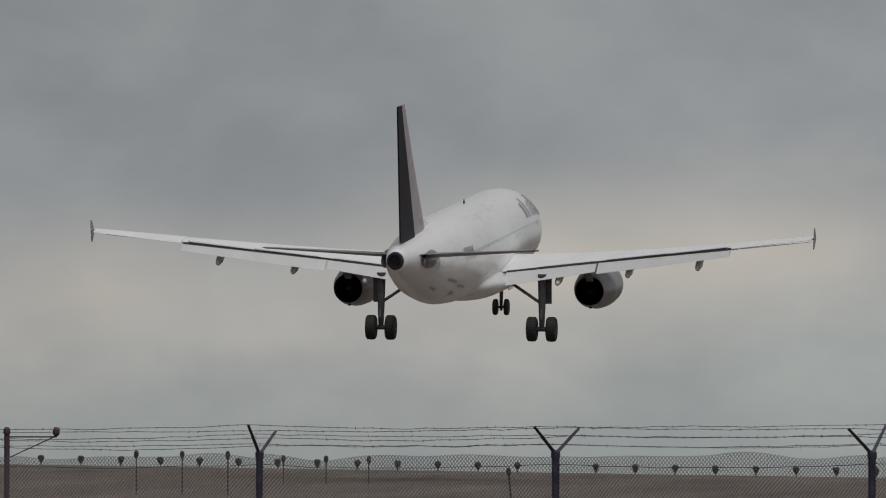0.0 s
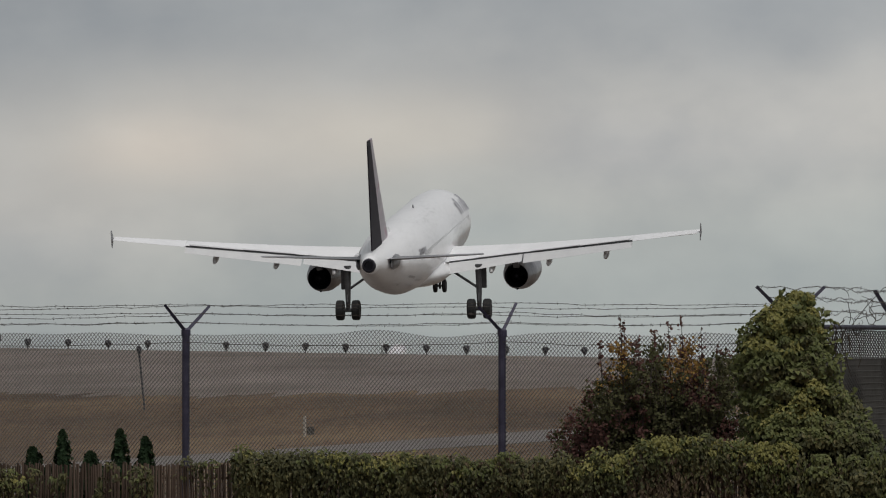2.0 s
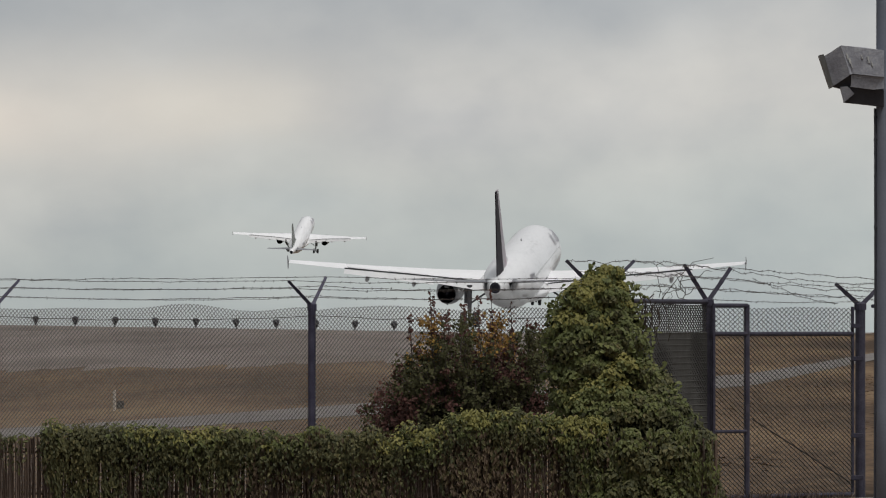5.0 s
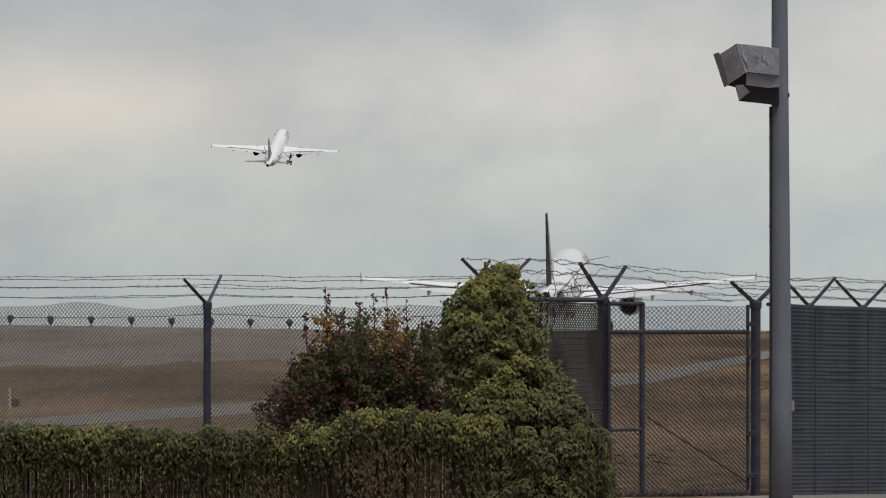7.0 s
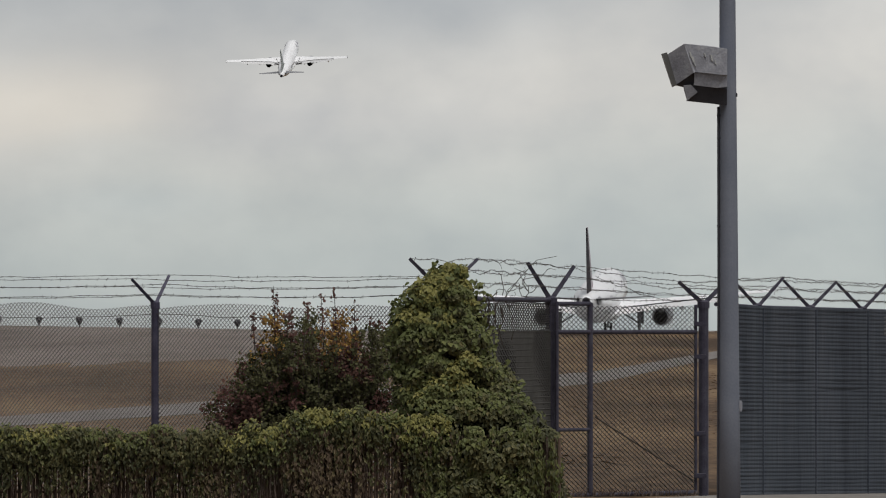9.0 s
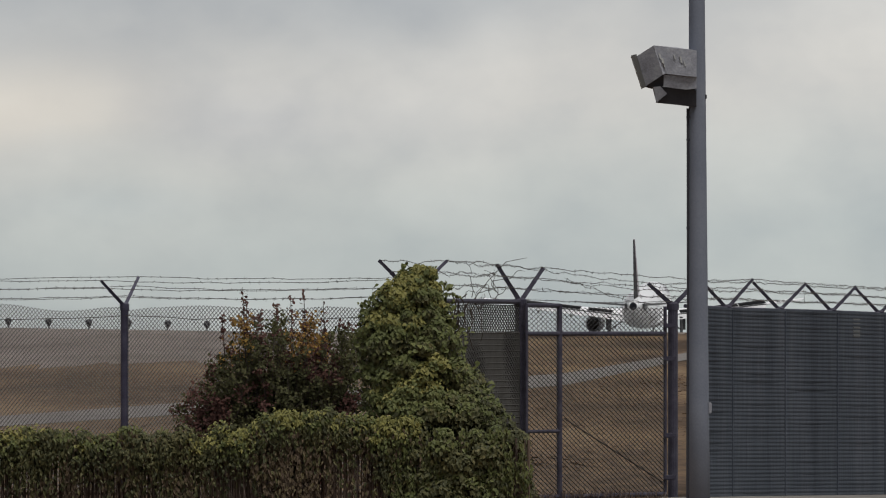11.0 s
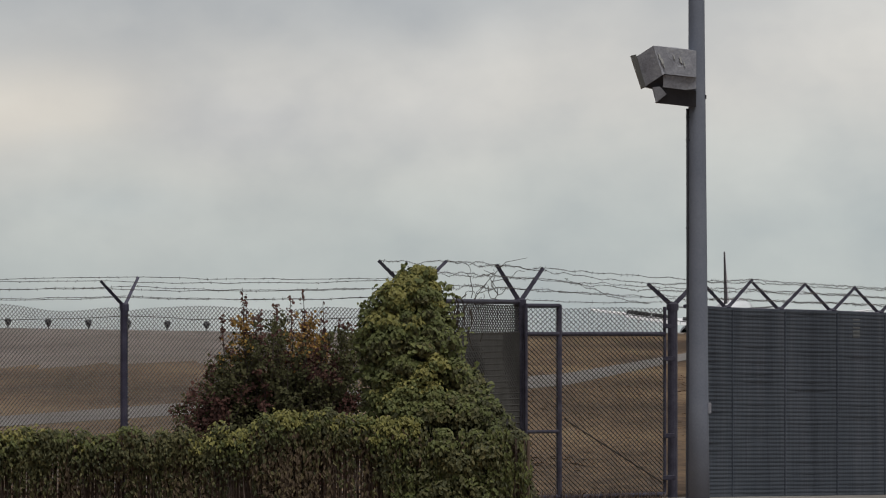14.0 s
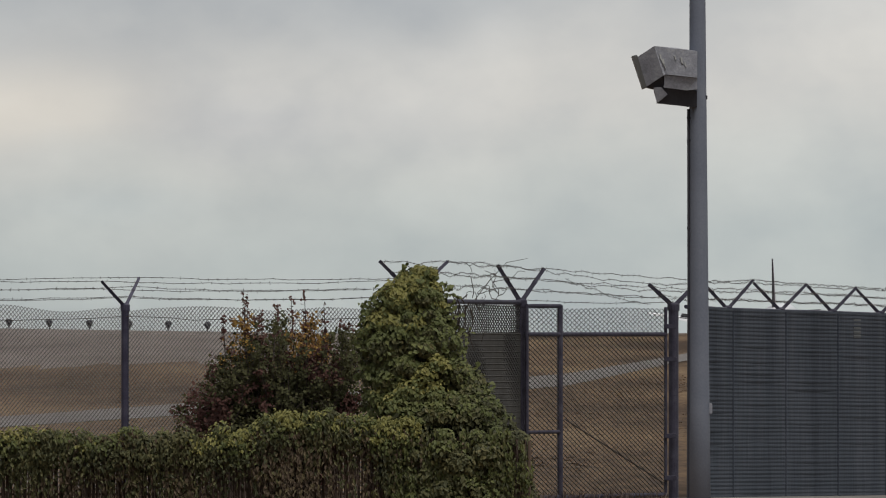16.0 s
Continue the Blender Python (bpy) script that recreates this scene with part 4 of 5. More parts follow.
# ---- approach lights on the field ----
def build_approach_lights():
    proto = thing("runway_light", "small dark lamp on a short stake at the field's crest", "runway light", "row of runway lights")
    fix(Shape().tube([(0, 0, -0.1), (0, 0, 0.22)], 0.035, 8).ob("stake", LAMPHEAD, proto))
    fix(Shape().loft([ring_z(0, 0, 0.14, 0.05), ring_z(0, 0, 0.26, 0.13), ring_z(0, 0, 0.40, 0.20), ring_z(0, 0, 0.52, 0.19), ring_z(0, 0, 0.60, 0.10)]).ob("lamp_head", LAMPHEAD, proto))
    y = 645.0
    first = True
    for i in range(24):
        x = -65.93 + i * 2.277
        m = pose(x + 0.05 * math.sin(i * 7), y, level(x, y) - 0.02, 0, 0, i * 40)
        if first:
            proto.matrix_basis = m
            first = False
        else:
            copy_thing(proto, m)
    for h, r, lean, spots in ((1.63, 0.10, 0, [(-41.23, 440), (-39.43, 440), (-37.64, 440)]), (1.17, 0.11, 0, [(-40.3, 500), (-38.4, 500), (-36.5, 500)]), (1.66, 0.075, -5.5, [(-18.2, 303)])):
        for i, (x, y) in enumerate(spots):
            m = pose(x, y, level(x, y), 0, lean, i * 30)
            if i:
                copy_thing(pole, m)
                continue
            pole = thing("approach_light", "round dark lamp on a thin pole in the field", "approach light", "pole approach lights")
            fix(Shape().tube([(0, 0, -0.2), (0, 0, h - 0.05)], 0.028, 8).ob("pole", LAMPHEAD, pole))
            fix(Shape().loft([ring_z(0, 0, h - 2.2 * r, r * 0.4), ring_z(0, 0, h - 1.5 * r, r * 0.8), ring_z(0, 0, h - 0.5 * r, r), ring_z(0, 0, h + 0.5 * r, r * 0.8), ring_z(0, 0, h + r, r * 0.3)]).ob("lamp_head", LAMPHEAD, pole))
            pole.matrix_basis = m
    near = thing("violet_approach_light", "violet painted light pole with a braced side arm", "approach light", at=(-18.42, 175, 0))
    fix(Shape().tube([(0, 0, -0.2), (0, 0, 2.28)], 0.045, 10).ob("pole", PURPLE, near))
    fix(Shape().tube([(0, 0, 2.26), (0.78, 0, 2.26)], 0.013, 6).ob("arm", LAMPHEAD, near))
    fix(Shape().tube([(0, 0, 1.92), (0.74, 0, 2.26)], 0.010, 6).ob("brace", LAMPHEAD, near))
    for x in (0.0, 0.77):
        fix(Shape().loft([ring_z(x, 0, 2.27, 0.03), ring_z(x, 0, 2.31, 0.055), ring_z(x, 0, 2.37, 0.055), ring_z(x, 0, 2.41, 0.03)]).ob("lamp_head", PURPLE, near))
    mk = thing("field_marker", "pale short stake with a small sign in the grass", "marker", at=(-10.55, 230, level(-10.55, 230)))
    fix(Shape().tube([(0, 0, -0.1), (0, 0, 0.42)], 0.03, 8).ob("stake", CONCRETE, mk))
    fix(Shape().box((0.05, -0.02, 0.04), (0.2, 0.02, 0.2), 0.01).ob("sign", SCREEN, mk))


build_approach_lights()


# ---- aircraft ----
def airfoil(x, le, chord, z, thick, droop=0.0):
    """One section across the span: le is the leading edge's y; the nose points to +y."""
    prof = [(0.0, 0.0), (0.03, 0.42), (0.12, 0.78), (0.3, 1.0), (0.5, 0.85), (0.75, 0.42), (1.0, 0.03), (1.0, -0.03), (0.75, -0.18), (0.5, -0.42), (0.3, -0.55), (0.12, -0.48), (0.03, -0.28)]
    return [(x, le - f * chord, z + h * thick * chord - droop * f * chord) for f, h in prof]


def upright_foil(z, le, chord, thick):
    prof = [(0.0, 0.0), (0.05, 0.4), (0.2, 0.9), (0.4, 1.0), (0.7, 0.6), (1.0, 0.06), (1.0, -0.06), (0.7, -0.6), (0.4, -1.0), (0.2, -0.9), (0.05, -0.4)]
    return [(h * thick * chord * 0.5, le - f * chord, z) for f, h in prof]


def wing_le(x):
    return 6.0 - (x - 1.9) * 0.525


def wing_te(x):
    return -0.25 if x < 6.4 else -0.25 - (x - 6.4) * 0.285


def wing_z(x):
    return 3.20 + (x - 1.9) * 0.118 + 0.0007 * (x - 1.9) ** 2


def build_airliner(label):
    """A twin-engined airliner with its wheels down; the origin is on the ground between the main wheels."""
    p = thing("airliner", label, "airplane")
    spoilers = []
    # body: y, middle height, half width, half height
    tube = [(17.7, 3.769, 0.04, 0.04), (17.45, 3.798, 0.42, 0.38), (16.9, 3.866, 0.85, 0.8), (15.9, 4.013, 1.32, 1.28), (14.4, 4.208, 1.72, 1.75), (12.4, 4.331, 1.94, 2.0), (10.5, 4.344, 1.975, 2.07), (2.0, 4.315, 1.975, 2.07), (-6.0, 4.287, 1.975, 2.07), (-8.5, 4.335, 1.93, 1.99), (-11.0, 4.46, 1.74, 1.74), (-13.5, 4.665, 1.42, 1.4), (-15.5, 4.849, 1.12, 1.1), (-17.5, 5.047, 0.8, 0.8), (-19.0, 5.136, 0.52, 0.54), (-19.75, 5.16, 0.4, 0.42)]
    fix(Shape().loft([ring(0, y, z, a, b, 40) for y, z, a, b in tube]).ob("fuselage", WHITE, p, smooth=True))
    fix(Shape().loft([ring(0, y, z, a, b, 20) for y, z, a, b in [(-19.70, 5.16, 0.405, 0.425), (-19.95, 5.17, 0.35, 0.37), (-19.97, 5.17, 0.27, 0.29), (-19.80, 5.17, 0.25, 0.26)]], True).ob("exhaust_cone", SOOT, p, "dark tail exhaust", smooth=False))
    # fairing under the wing
    fair = [(7.5, 2.65, 0.5, 0.25), (6.0, 2.65, 1.7, 0.55), (3.0, 2.70, 2.15, 0.78), (-1.0, 2.74, 2.15, 0.80), (-3.5, 2.85, 1.8, 0.62), (-5.5, 2.85, 0.9, 0.40)]
    fix(Shape().loft([ring(0, y, z, a, b, 28) for y, z, a, b in fair]).ob("belly_fairing", WHITE, p, smooth=True))
    # cabin windows and doors
    win = Shape()
    for s in (1, -1):
        for i in range(44):
            y = 11.6 - i * 0.53
            zz, x = 4.72, 1.975 * math.sqrt(1 - (0.40 / 2.07) ** 2)
            win.add([(s * (x + 0.006), y - 0.11, zz - 0.16), (s * (x + 0.006), y + 0.11, zz - 0.16), (s * (x - 0.028), y + 0.11, zz + 0.16), (s * (x - 0.028), y - 0.11, zz + 0.16)], [(0, 1, 2, 3)])
    tagged(win.ob("cabin_windows", PORTHOLE, p), kind="stuff")
    # markings: plain bars where lettering cannot be read
    for s in (1, -1):
        for i, (y, tall) in enumerate(((14.0, 0.9), (13.1, 0.9), (12.3, 1.35), (11.5, 0.9), (10.7, 0.9), (9.9, 1.2), (9.1, 0.9))):
            n = 5
            pts = []
            for j in range(n):
                a = radians(24 + (tall * 25) * j / (n - 1))
                hw = float(np.interp(y, [9, 12.4, 14.4], [1.975, 1.94, 1.74]))
                hh = float(np.interp(y, [9, 12.4, 14.4], [2.07, 2.0, 1.77]))
                mz = float(np.interp(y, [9, 12.4, 14.4], [4.34, 4.33, 4.20]))
                for dy in (-0.22, 0.22):
                    pts.append((s * (hw + 0.025) * math.cos(a), y + dy, mz + (hh + 0.025) * math.sin(a)))
            Shape().add(pts, [(2 * j, 2 * j + 1, 2 * j + 3, 2 * j + 2) for j in range(n - 1)]).ob("marking", MARK, p, "plain grey marking bar")
        tail = Shape()
        for i in range(5):
            y = -8.6 - i * 0.42
            hw, hh, mz = np.interp(y, [-11, -8.5], [1.74, 1.93]), np.interp(y, [-11, -8.5], [1.74, 1.99]), np.interp(y, [-11, -8.5], [4.46, 4.34])
            pts = []
            for a in (radians(10), radians(22)):
                for dy in (-0.13, 0.13):
                    pts.append((s * (hw + 0.03) * math.cos(a), y + dy, mz + (hh + 0.03) * math.sin(a)))
            tail.add(pts, [(0, 1, 3, 2)])
        tagged(tail.ob("marking_bars", MARK, p, "small grey bars"), kind="stuff")
    for s in (1, -1):
        wing = part_empty("wing", p)
        xs = [1.2, 2.6, 4.2, 6.4, 8.5, 10.8, 12.95]
        rings = [airfoil(s * x, wing_le(x), (wing_le(x) - wing_te(x)) * 0.80, wing_z(x), 0.115 - 0.0022 * x) for x in xs]
        fix(Shape().loft(rings).ob("wing_box", WINGM, wing, smooth=False))
        xs = [12.95, 14.5, 16.0, 16.9]
        rings = [airfoil(s * x, wing_le(x), wing_le(x) - wing_te(x), wing_z(x), 0.085) for x in xs]
        fix(Shape().loft(rings).ob("outer_wing", WINGM, wing))
        # leading edge slats
        for a, b in ((2.6, 5.2), (6.3, 9.6), (9.7, 13.0), (13.1, 16.6)):
            rings = []
            for x in (a, b):
                c = (wing_le(x) - wing_te(x)) * 0.16
                rings.append(airfoil(s * x, wing_le(x) + 0.28, c, wing_z(x) - 0.16, 0.22))
            fix(Shape().loft(rings).ob("slat", WINGM, wing))
        # trailing flaps, run out and down
        for a, b in ((2.0, 6.32), (6.42, 12.9)):
            rings = []
            for x in (a, (a + b) / 2, b):
                c = (wing_le(x) - wing_te(x)) * (0.20 if x < 6.4 else 0.26)
                y0 = wing_te(x) + (wing_le(x) - wing_te(x)) * 0.20 - 0.05
                rings.append([(s * x, y0 - f * c * math.cos(0.42) + h * 0.13 * c * math.sin(0.42), wing_z(x) - 0.10 - f * c * math.sin(0.42) + h * 0.13 * c * math.cos(0.42))
                              for f, h in ((0, 0), (0.06, 0.5), (0.25, 0.9), (0.6, 0.6), (1, 0.05), (1, -0.05), (0.6, -0.25), (0.2, -0.4))])
            fix(Shape().loft(rings).ob("flap", FLAPM, wing, "light grey lowered flap"))
        # spoilers on the upper side, hinged at their front edge
        for a, b in ((3.6, 6.2), (7.0, 9.9), (9.98, 12.85)):
            m = (a + b) / 2
            hinge = (s * m, wing_te(m) + (wing_le(m) - wing_te(m)) * 0.20 + 0.72, wing_z(m) + 0.07)
            rise = [(wing_te(x) + (wing_le(x) - wing_te(x)) * 0.20, wing_z(x)) for x in (a, b)]
            dy, dz = s * (rise[1][0] - rise[0][0]), s * (rise[1][1] - rise[0][1])
            turn, tilt = math.degrees(math.atan2(dy, b - a)), -math.degrees(math.atan2(dz, b - a))
            half = 0.5 * (b - a) / math.cos(radians(turn))
            section = [(0, 0), (-0.74, -0.03), (-0.74, -0.05), (0, -0.04)]
            panel = fix(Shape().loft([[(x, q, h) for q, h in section] for x in (-half, half)]).ob("spoiler", SPOILERM, wing, "grey hinged spoiler panel"))
            panel.data.materials.append(GEARM)
            for face in panel.data.polygons:
                face.material_index = 1 if face.normal.z < -0.3 else 0
            panel.matrix_local = pose(*hinge, 0, tilt, turn)
            hinge = hinge + (tilt, turn)
            spoilers.append((panel, hinge))
        # dark strip that paints in the shade of the slot between wing and flap
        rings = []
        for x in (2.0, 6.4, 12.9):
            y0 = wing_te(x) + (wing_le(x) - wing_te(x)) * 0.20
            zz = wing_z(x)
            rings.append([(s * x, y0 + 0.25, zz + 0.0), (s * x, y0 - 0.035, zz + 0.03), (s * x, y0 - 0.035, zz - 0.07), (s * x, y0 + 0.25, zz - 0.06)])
        fix(Shape().loft(rings).ob("flap_cove", GEARM, wing, "dark strip for the shaded gap above the flap"))
        for x, lng in ((4.55, 1.6), (7.9, 1.5), (11.3, 1.4)):
            y0, z0 = wing_te(x) + 1.7, wing_z(x) - 0.40
            rings = [ring(s * x, y0 - f * lng, z0 - dz, r, r * 1.25, 12) for f, dz, r in ((-0.5, -0.12, 0.04), (0.1, 0.06, 0.13), (0.6, 0.22, 0.17), (0.95, 0.33, 0.13), (1.05, 0.38, 0.05))]
            fix(Shape().loft(rings).ob("flap_fairing", FLAPM, wing, smooth=True))
        x, y, z = s * 16.95, wing_le(16.9), wing_z(16.9)
        f1 = Shape().loft([[(x + s * 0.03 * k, y - 0.6, z), (x + s * (0.03 * k + 0.02), y - 1.15, z + 0.55), (x + s * (0.03 * k + 0.02), y - 1.4, z + 0.54), (x + s * 0.03 * k, y - 1.45, z), (x + s * (0.03 * k - 0.02), y - 1.4, z - 0.44), (x + s * (0.03 * k - 0.02), y - 1.2, z - 0.45)] for k in (0, 1)])
        fix(f1.ob("wingtip_fence", NACELLE, wing, "grey wingtip fence"))
        # tailplane
        rings = [airfoil(s * (0.5 + d), -14.2 - d * 0.60, 3.3 - d * 0.36, 4.95 + d * 0.10, 0.045, -0.10) for d in (0.0, 2.5, 5.73)]
        fix(Shape().loft(rings).ob("tailplane", NACELLE, p))
        plate = [ring(s * 0.98, y, 4.98, a, b, 16) for y, a, b in ((-13.6, 0.02, 0.05), (-14.3, 0.20, 0.30), (-15.6, 0.22, 0.42), (-16.8, 0.12, 0.36), (-17.6, 0.02, 0.1))]
        fix(Shape().loft(plate).ob("tailplane_seal", NACELLE, p, "grey plate at the tailplane root", smooth=True))
        # engine
        eng = part_empty("engine", p)
        ex, ez = s * 5.72, 2.22
        out = [(7.2, 0.86), (7.15, 0.91), (6.85, 0.98), (5.95, 1.02), (4.6, 1.00), (3.4, 0.89), (2.3, 0.70), (2.25, 0.68)]
        inn = [(2.25, 0.68), (2.26, 0.66), (2.5, 0.64), (3.4, 0.64), (4.1, 0.58)]
        fix(Shape().loft([ring(ex, y, ez, r, r, 28) for y, r in out], cap=False).ob("nacelle", NACELLE, eng, smooth=True))
        Shape().loft([ring(ex, y, ez, r, r, 28) for y, r in inn], cap=False).ob("nozzle_liner", SOOT, eng, smooth=True)
        front = [(7.2, 0.86), (7.05, 0.80), (6.2, 0.78), (6.1, 0.3)]
        Shape().loft([ring(ex, y, ez, r, r, 28) for y, r in front], cap=False).ob("intake", SOOT, eng, smooth=True)
        fix(Shape().loft([ring(ex, y, ez, r, r, 24) for y, r in ((4.2, 0.62), (4.15, 0.62), (3.1, 0.30), (2.4, 0.06))]).ob("exhaust", SOOT, eng, "black exhaust nozzle"))
        fix(Shape().box((ex - 0.05, 2.6, ez - 0.84), (ex + 0.05, 2.9, ez - 0.72), 0.01).ob("drain_mast", SOOT, eng))
        top = wing_z(5.75)
        pyl = Shape().loft([[(ex - 0.17, y, a), (ex + 0.17, y, a), (ex + 0.14, y, b), (ex - 0.14, y, b)] for y, a, b in ((6.0, 3.06, 3.00), (4.3, 2.96, top + 0.02), (2.4, 2.66, top), (1.2, top - 0.25, top - 0.05))])
        fix(pyl.ob("pylon", NACELLE, eng))
        # main wheels
        gear = part_empty("main_gear", p)
        gx = s * 3.8
        fix(Shape().tube([(gx, 0, 0.58), (gx, 0.05, 1.5), (gx, 0.12, 3.15)], [0.12, 0.16, 0.21], 12).ob("strut", GEARM, gear))
        fix(Shape().tube([(gx, 0.1, 1.75), (s * 2.3, 0.15, 2.75)], 0.075, 10).ob("side_stay", GEARM, gear))
        fix(Shape().tube([(gx, -0.22, 0.75), (gx, -0.35, 1.1), (gx, -0.16, 1.5)], 0.05, 8).ob("torque_link", GEARM, gear))
        door = Shape().box((gx + s * 0.21 - 0.21, 0.30, 1.75), (gx + s * 0.21 + 0.21, 0.36, 3.2), 0.02)
        fix(door.ob("gear_door", GEARM, gear))
        fix(Shape().tube([(gx - 0.62, 0, 0.585), (gx + 0.62, 0, 0.585)], 0.11, 10).ob("axle", GEARM, gear))
        for w in (-0.46, 0.46):
            wheel(gx + w, 0, 0.585, 0.585, 0.225, gear)
    nose = part_empty("nose_gear", p)
    fix(Shape().tube([(0, 12.64, 0.45), (0, 12.72, 1.2), (0, 12.9, 2.4)], [0.07, 0.09, 0.10], 10).ob("strut", GEARM, nose))
    fix(Shape().tube([(-0.34, 12.64, 0.62), (0.34, 12.64, 0.62)], 0.06, 8).ob("axle", GEARM, nose))
    for w in (-0.27, 0.27):
        wheel(w, 12.64, 0.62, 0.39, 0.11, nose)
    for s in (-1, 1):
        fix(Shape().box((s * 0.42 - 0.02, 12.2, 1.45), (s * 0.42 + 0.02, 13.6, 2.1), 0.01).ob("gear_door", WHITE, nose))
    # oil streaks under the tail and a seam behind the wing root
    for y0, y1, a0, a1 in ((-9.2, -10.6, -38, -34), (-11.2, -12.6, -33, -28), (-10.2, -10.9, -55, -48), (-13.0, -13.9, -62, -57)):
        pts = []
        for j in range(4):
            y = y0 + (y1 - y0) * j / 3
            hw, hh, mz = (float(np.interp(y, [-13.5, -11, -8.5], v)) for v in ([1.42, 1.74, 1.93], [1.4, 1.74, 1.99], [4.665, 4.46, 4.335]))
            for a in (a0, a1):
                pts.append(((hw + 0.02) * math.cos(radians(a)), y, mz + (hh + 0.02) * math.sin(radians(a))))
        fix(Shape().add(pts, [(2 * j, 2 * j + 1, 2 * j + 3, 2 * j + 2) for j in range(3)]).ob("grime_streak", GRIME, p, "dull oily streak"))
    # fin and rudder
    fix(Shape().loft([upright_foil(z, le, c, t) for z, le, c, t in ((5.2, -10.4, 6.0, 0.08), (6.3, -11.7, 5.0, 0.085), (9.0, -14.35, 3.2, 0.085), (12.08, -17.15, 1.45, 0.09))]).ob("fin", TAILG, p, "grey and pink patterned fin"))
    rud = []
    for z, fr, bk, t in ((5.85, -15.3, -18.35, 0.215), (9.0, -16.75, -18.75, 0.135), (12.06, -18.3, -19.15, 0.068)):
        rud.append([(t, fr, z), (0.035, bk, z), (-0.035, bk, z), (-t, fr, z)])
    fix(Shape().loft(rud).ob("rudder", TAILM, p, "dark purple rudder"))
    dors = Shape().loft([upright_foil(z, le, c, 0.10) for z, le, c in ((5.75, -8.9, 4.0), (6.55, -11.0, 2.0))])
    fix(dors.ob("fin_fillet", WHITE, p))
    # aerials and drain marks
    fix(Shape().loft([[(-0.03, 1.0, 6.36), (0.03, 1.0, 6.36), (0.03, 0.7, 6.36), (-0.03, 0.7, 6.36)], [(-0.01, 0.85, 6.58), (0.01, 0.85, 6.58), (0.01, 0.7, 6.56), (-0.01, 0.7, 6.56)]]).ob("aerial", SOOT, p))
    return p, spoilers


def wheel(x, y, z, r, w, parent):
    prof = [(-w, r * 0.62), (-w, r * 0.86), (-w * 0.72, r * 0.98), (0, r), (w * 0.72, r * 0.98), (w, r * 0.86), (w, r * 0.62)]
    rings = [[(x + a, y + b * math.cos(q), z + b * math.sin(q)) for q in (2 * math.pi * i / 24 for i in range(24))] for a, b in prof]
    tyre = fix(Shape().loft(rings).ob("wheel", BLACK, parent, "black rubber tyre", smooth=False))
    return tyre


plane, spoilers = build_airliner("white twin-engined airliner with a dark tail coming in to land")
leaving = copy_thing(plane, pose(0, 3000, 50))
tagged(leaving, "white twin-engined airliner climbing away in the distance")
# distance haze put into the colour: a paler grey-green fin and rudder
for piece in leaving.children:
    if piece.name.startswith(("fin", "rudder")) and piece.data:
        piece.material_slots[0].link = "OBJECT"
        piece.material_slots[0].material = HAZETAIL


# ---- cars on the street ----
def car_shell(profile, half, tuck, mat, name, parent, z0=0.32):
    """Body from a side outline (y along the car, z), narrowed towards the roof."""
    rings = []
    for f in (-1.0, -0.985, -0.95, -0.85, -0.45, 0.0, 0.45, 0.85, 0.95, 0.985, 1.0):
        row = []
        for y, z in profile:
            lean = tuck * max(0.0, z - 0.95)
            edge = {1.0: 0.07, 0.985: 0.035, 0.95: 0.014}.get(abs(f), 0.0)
            crown = 0.012 * (1 - f * f) if z > 1.2 else 0
            row.append((f * (half - lean), y, z - (edge if z > 0.6 else -edge) + crown))
        rings.append(row)
    return fix(Shape().loft(rings).ob(name, mat, parent, smooth=True))


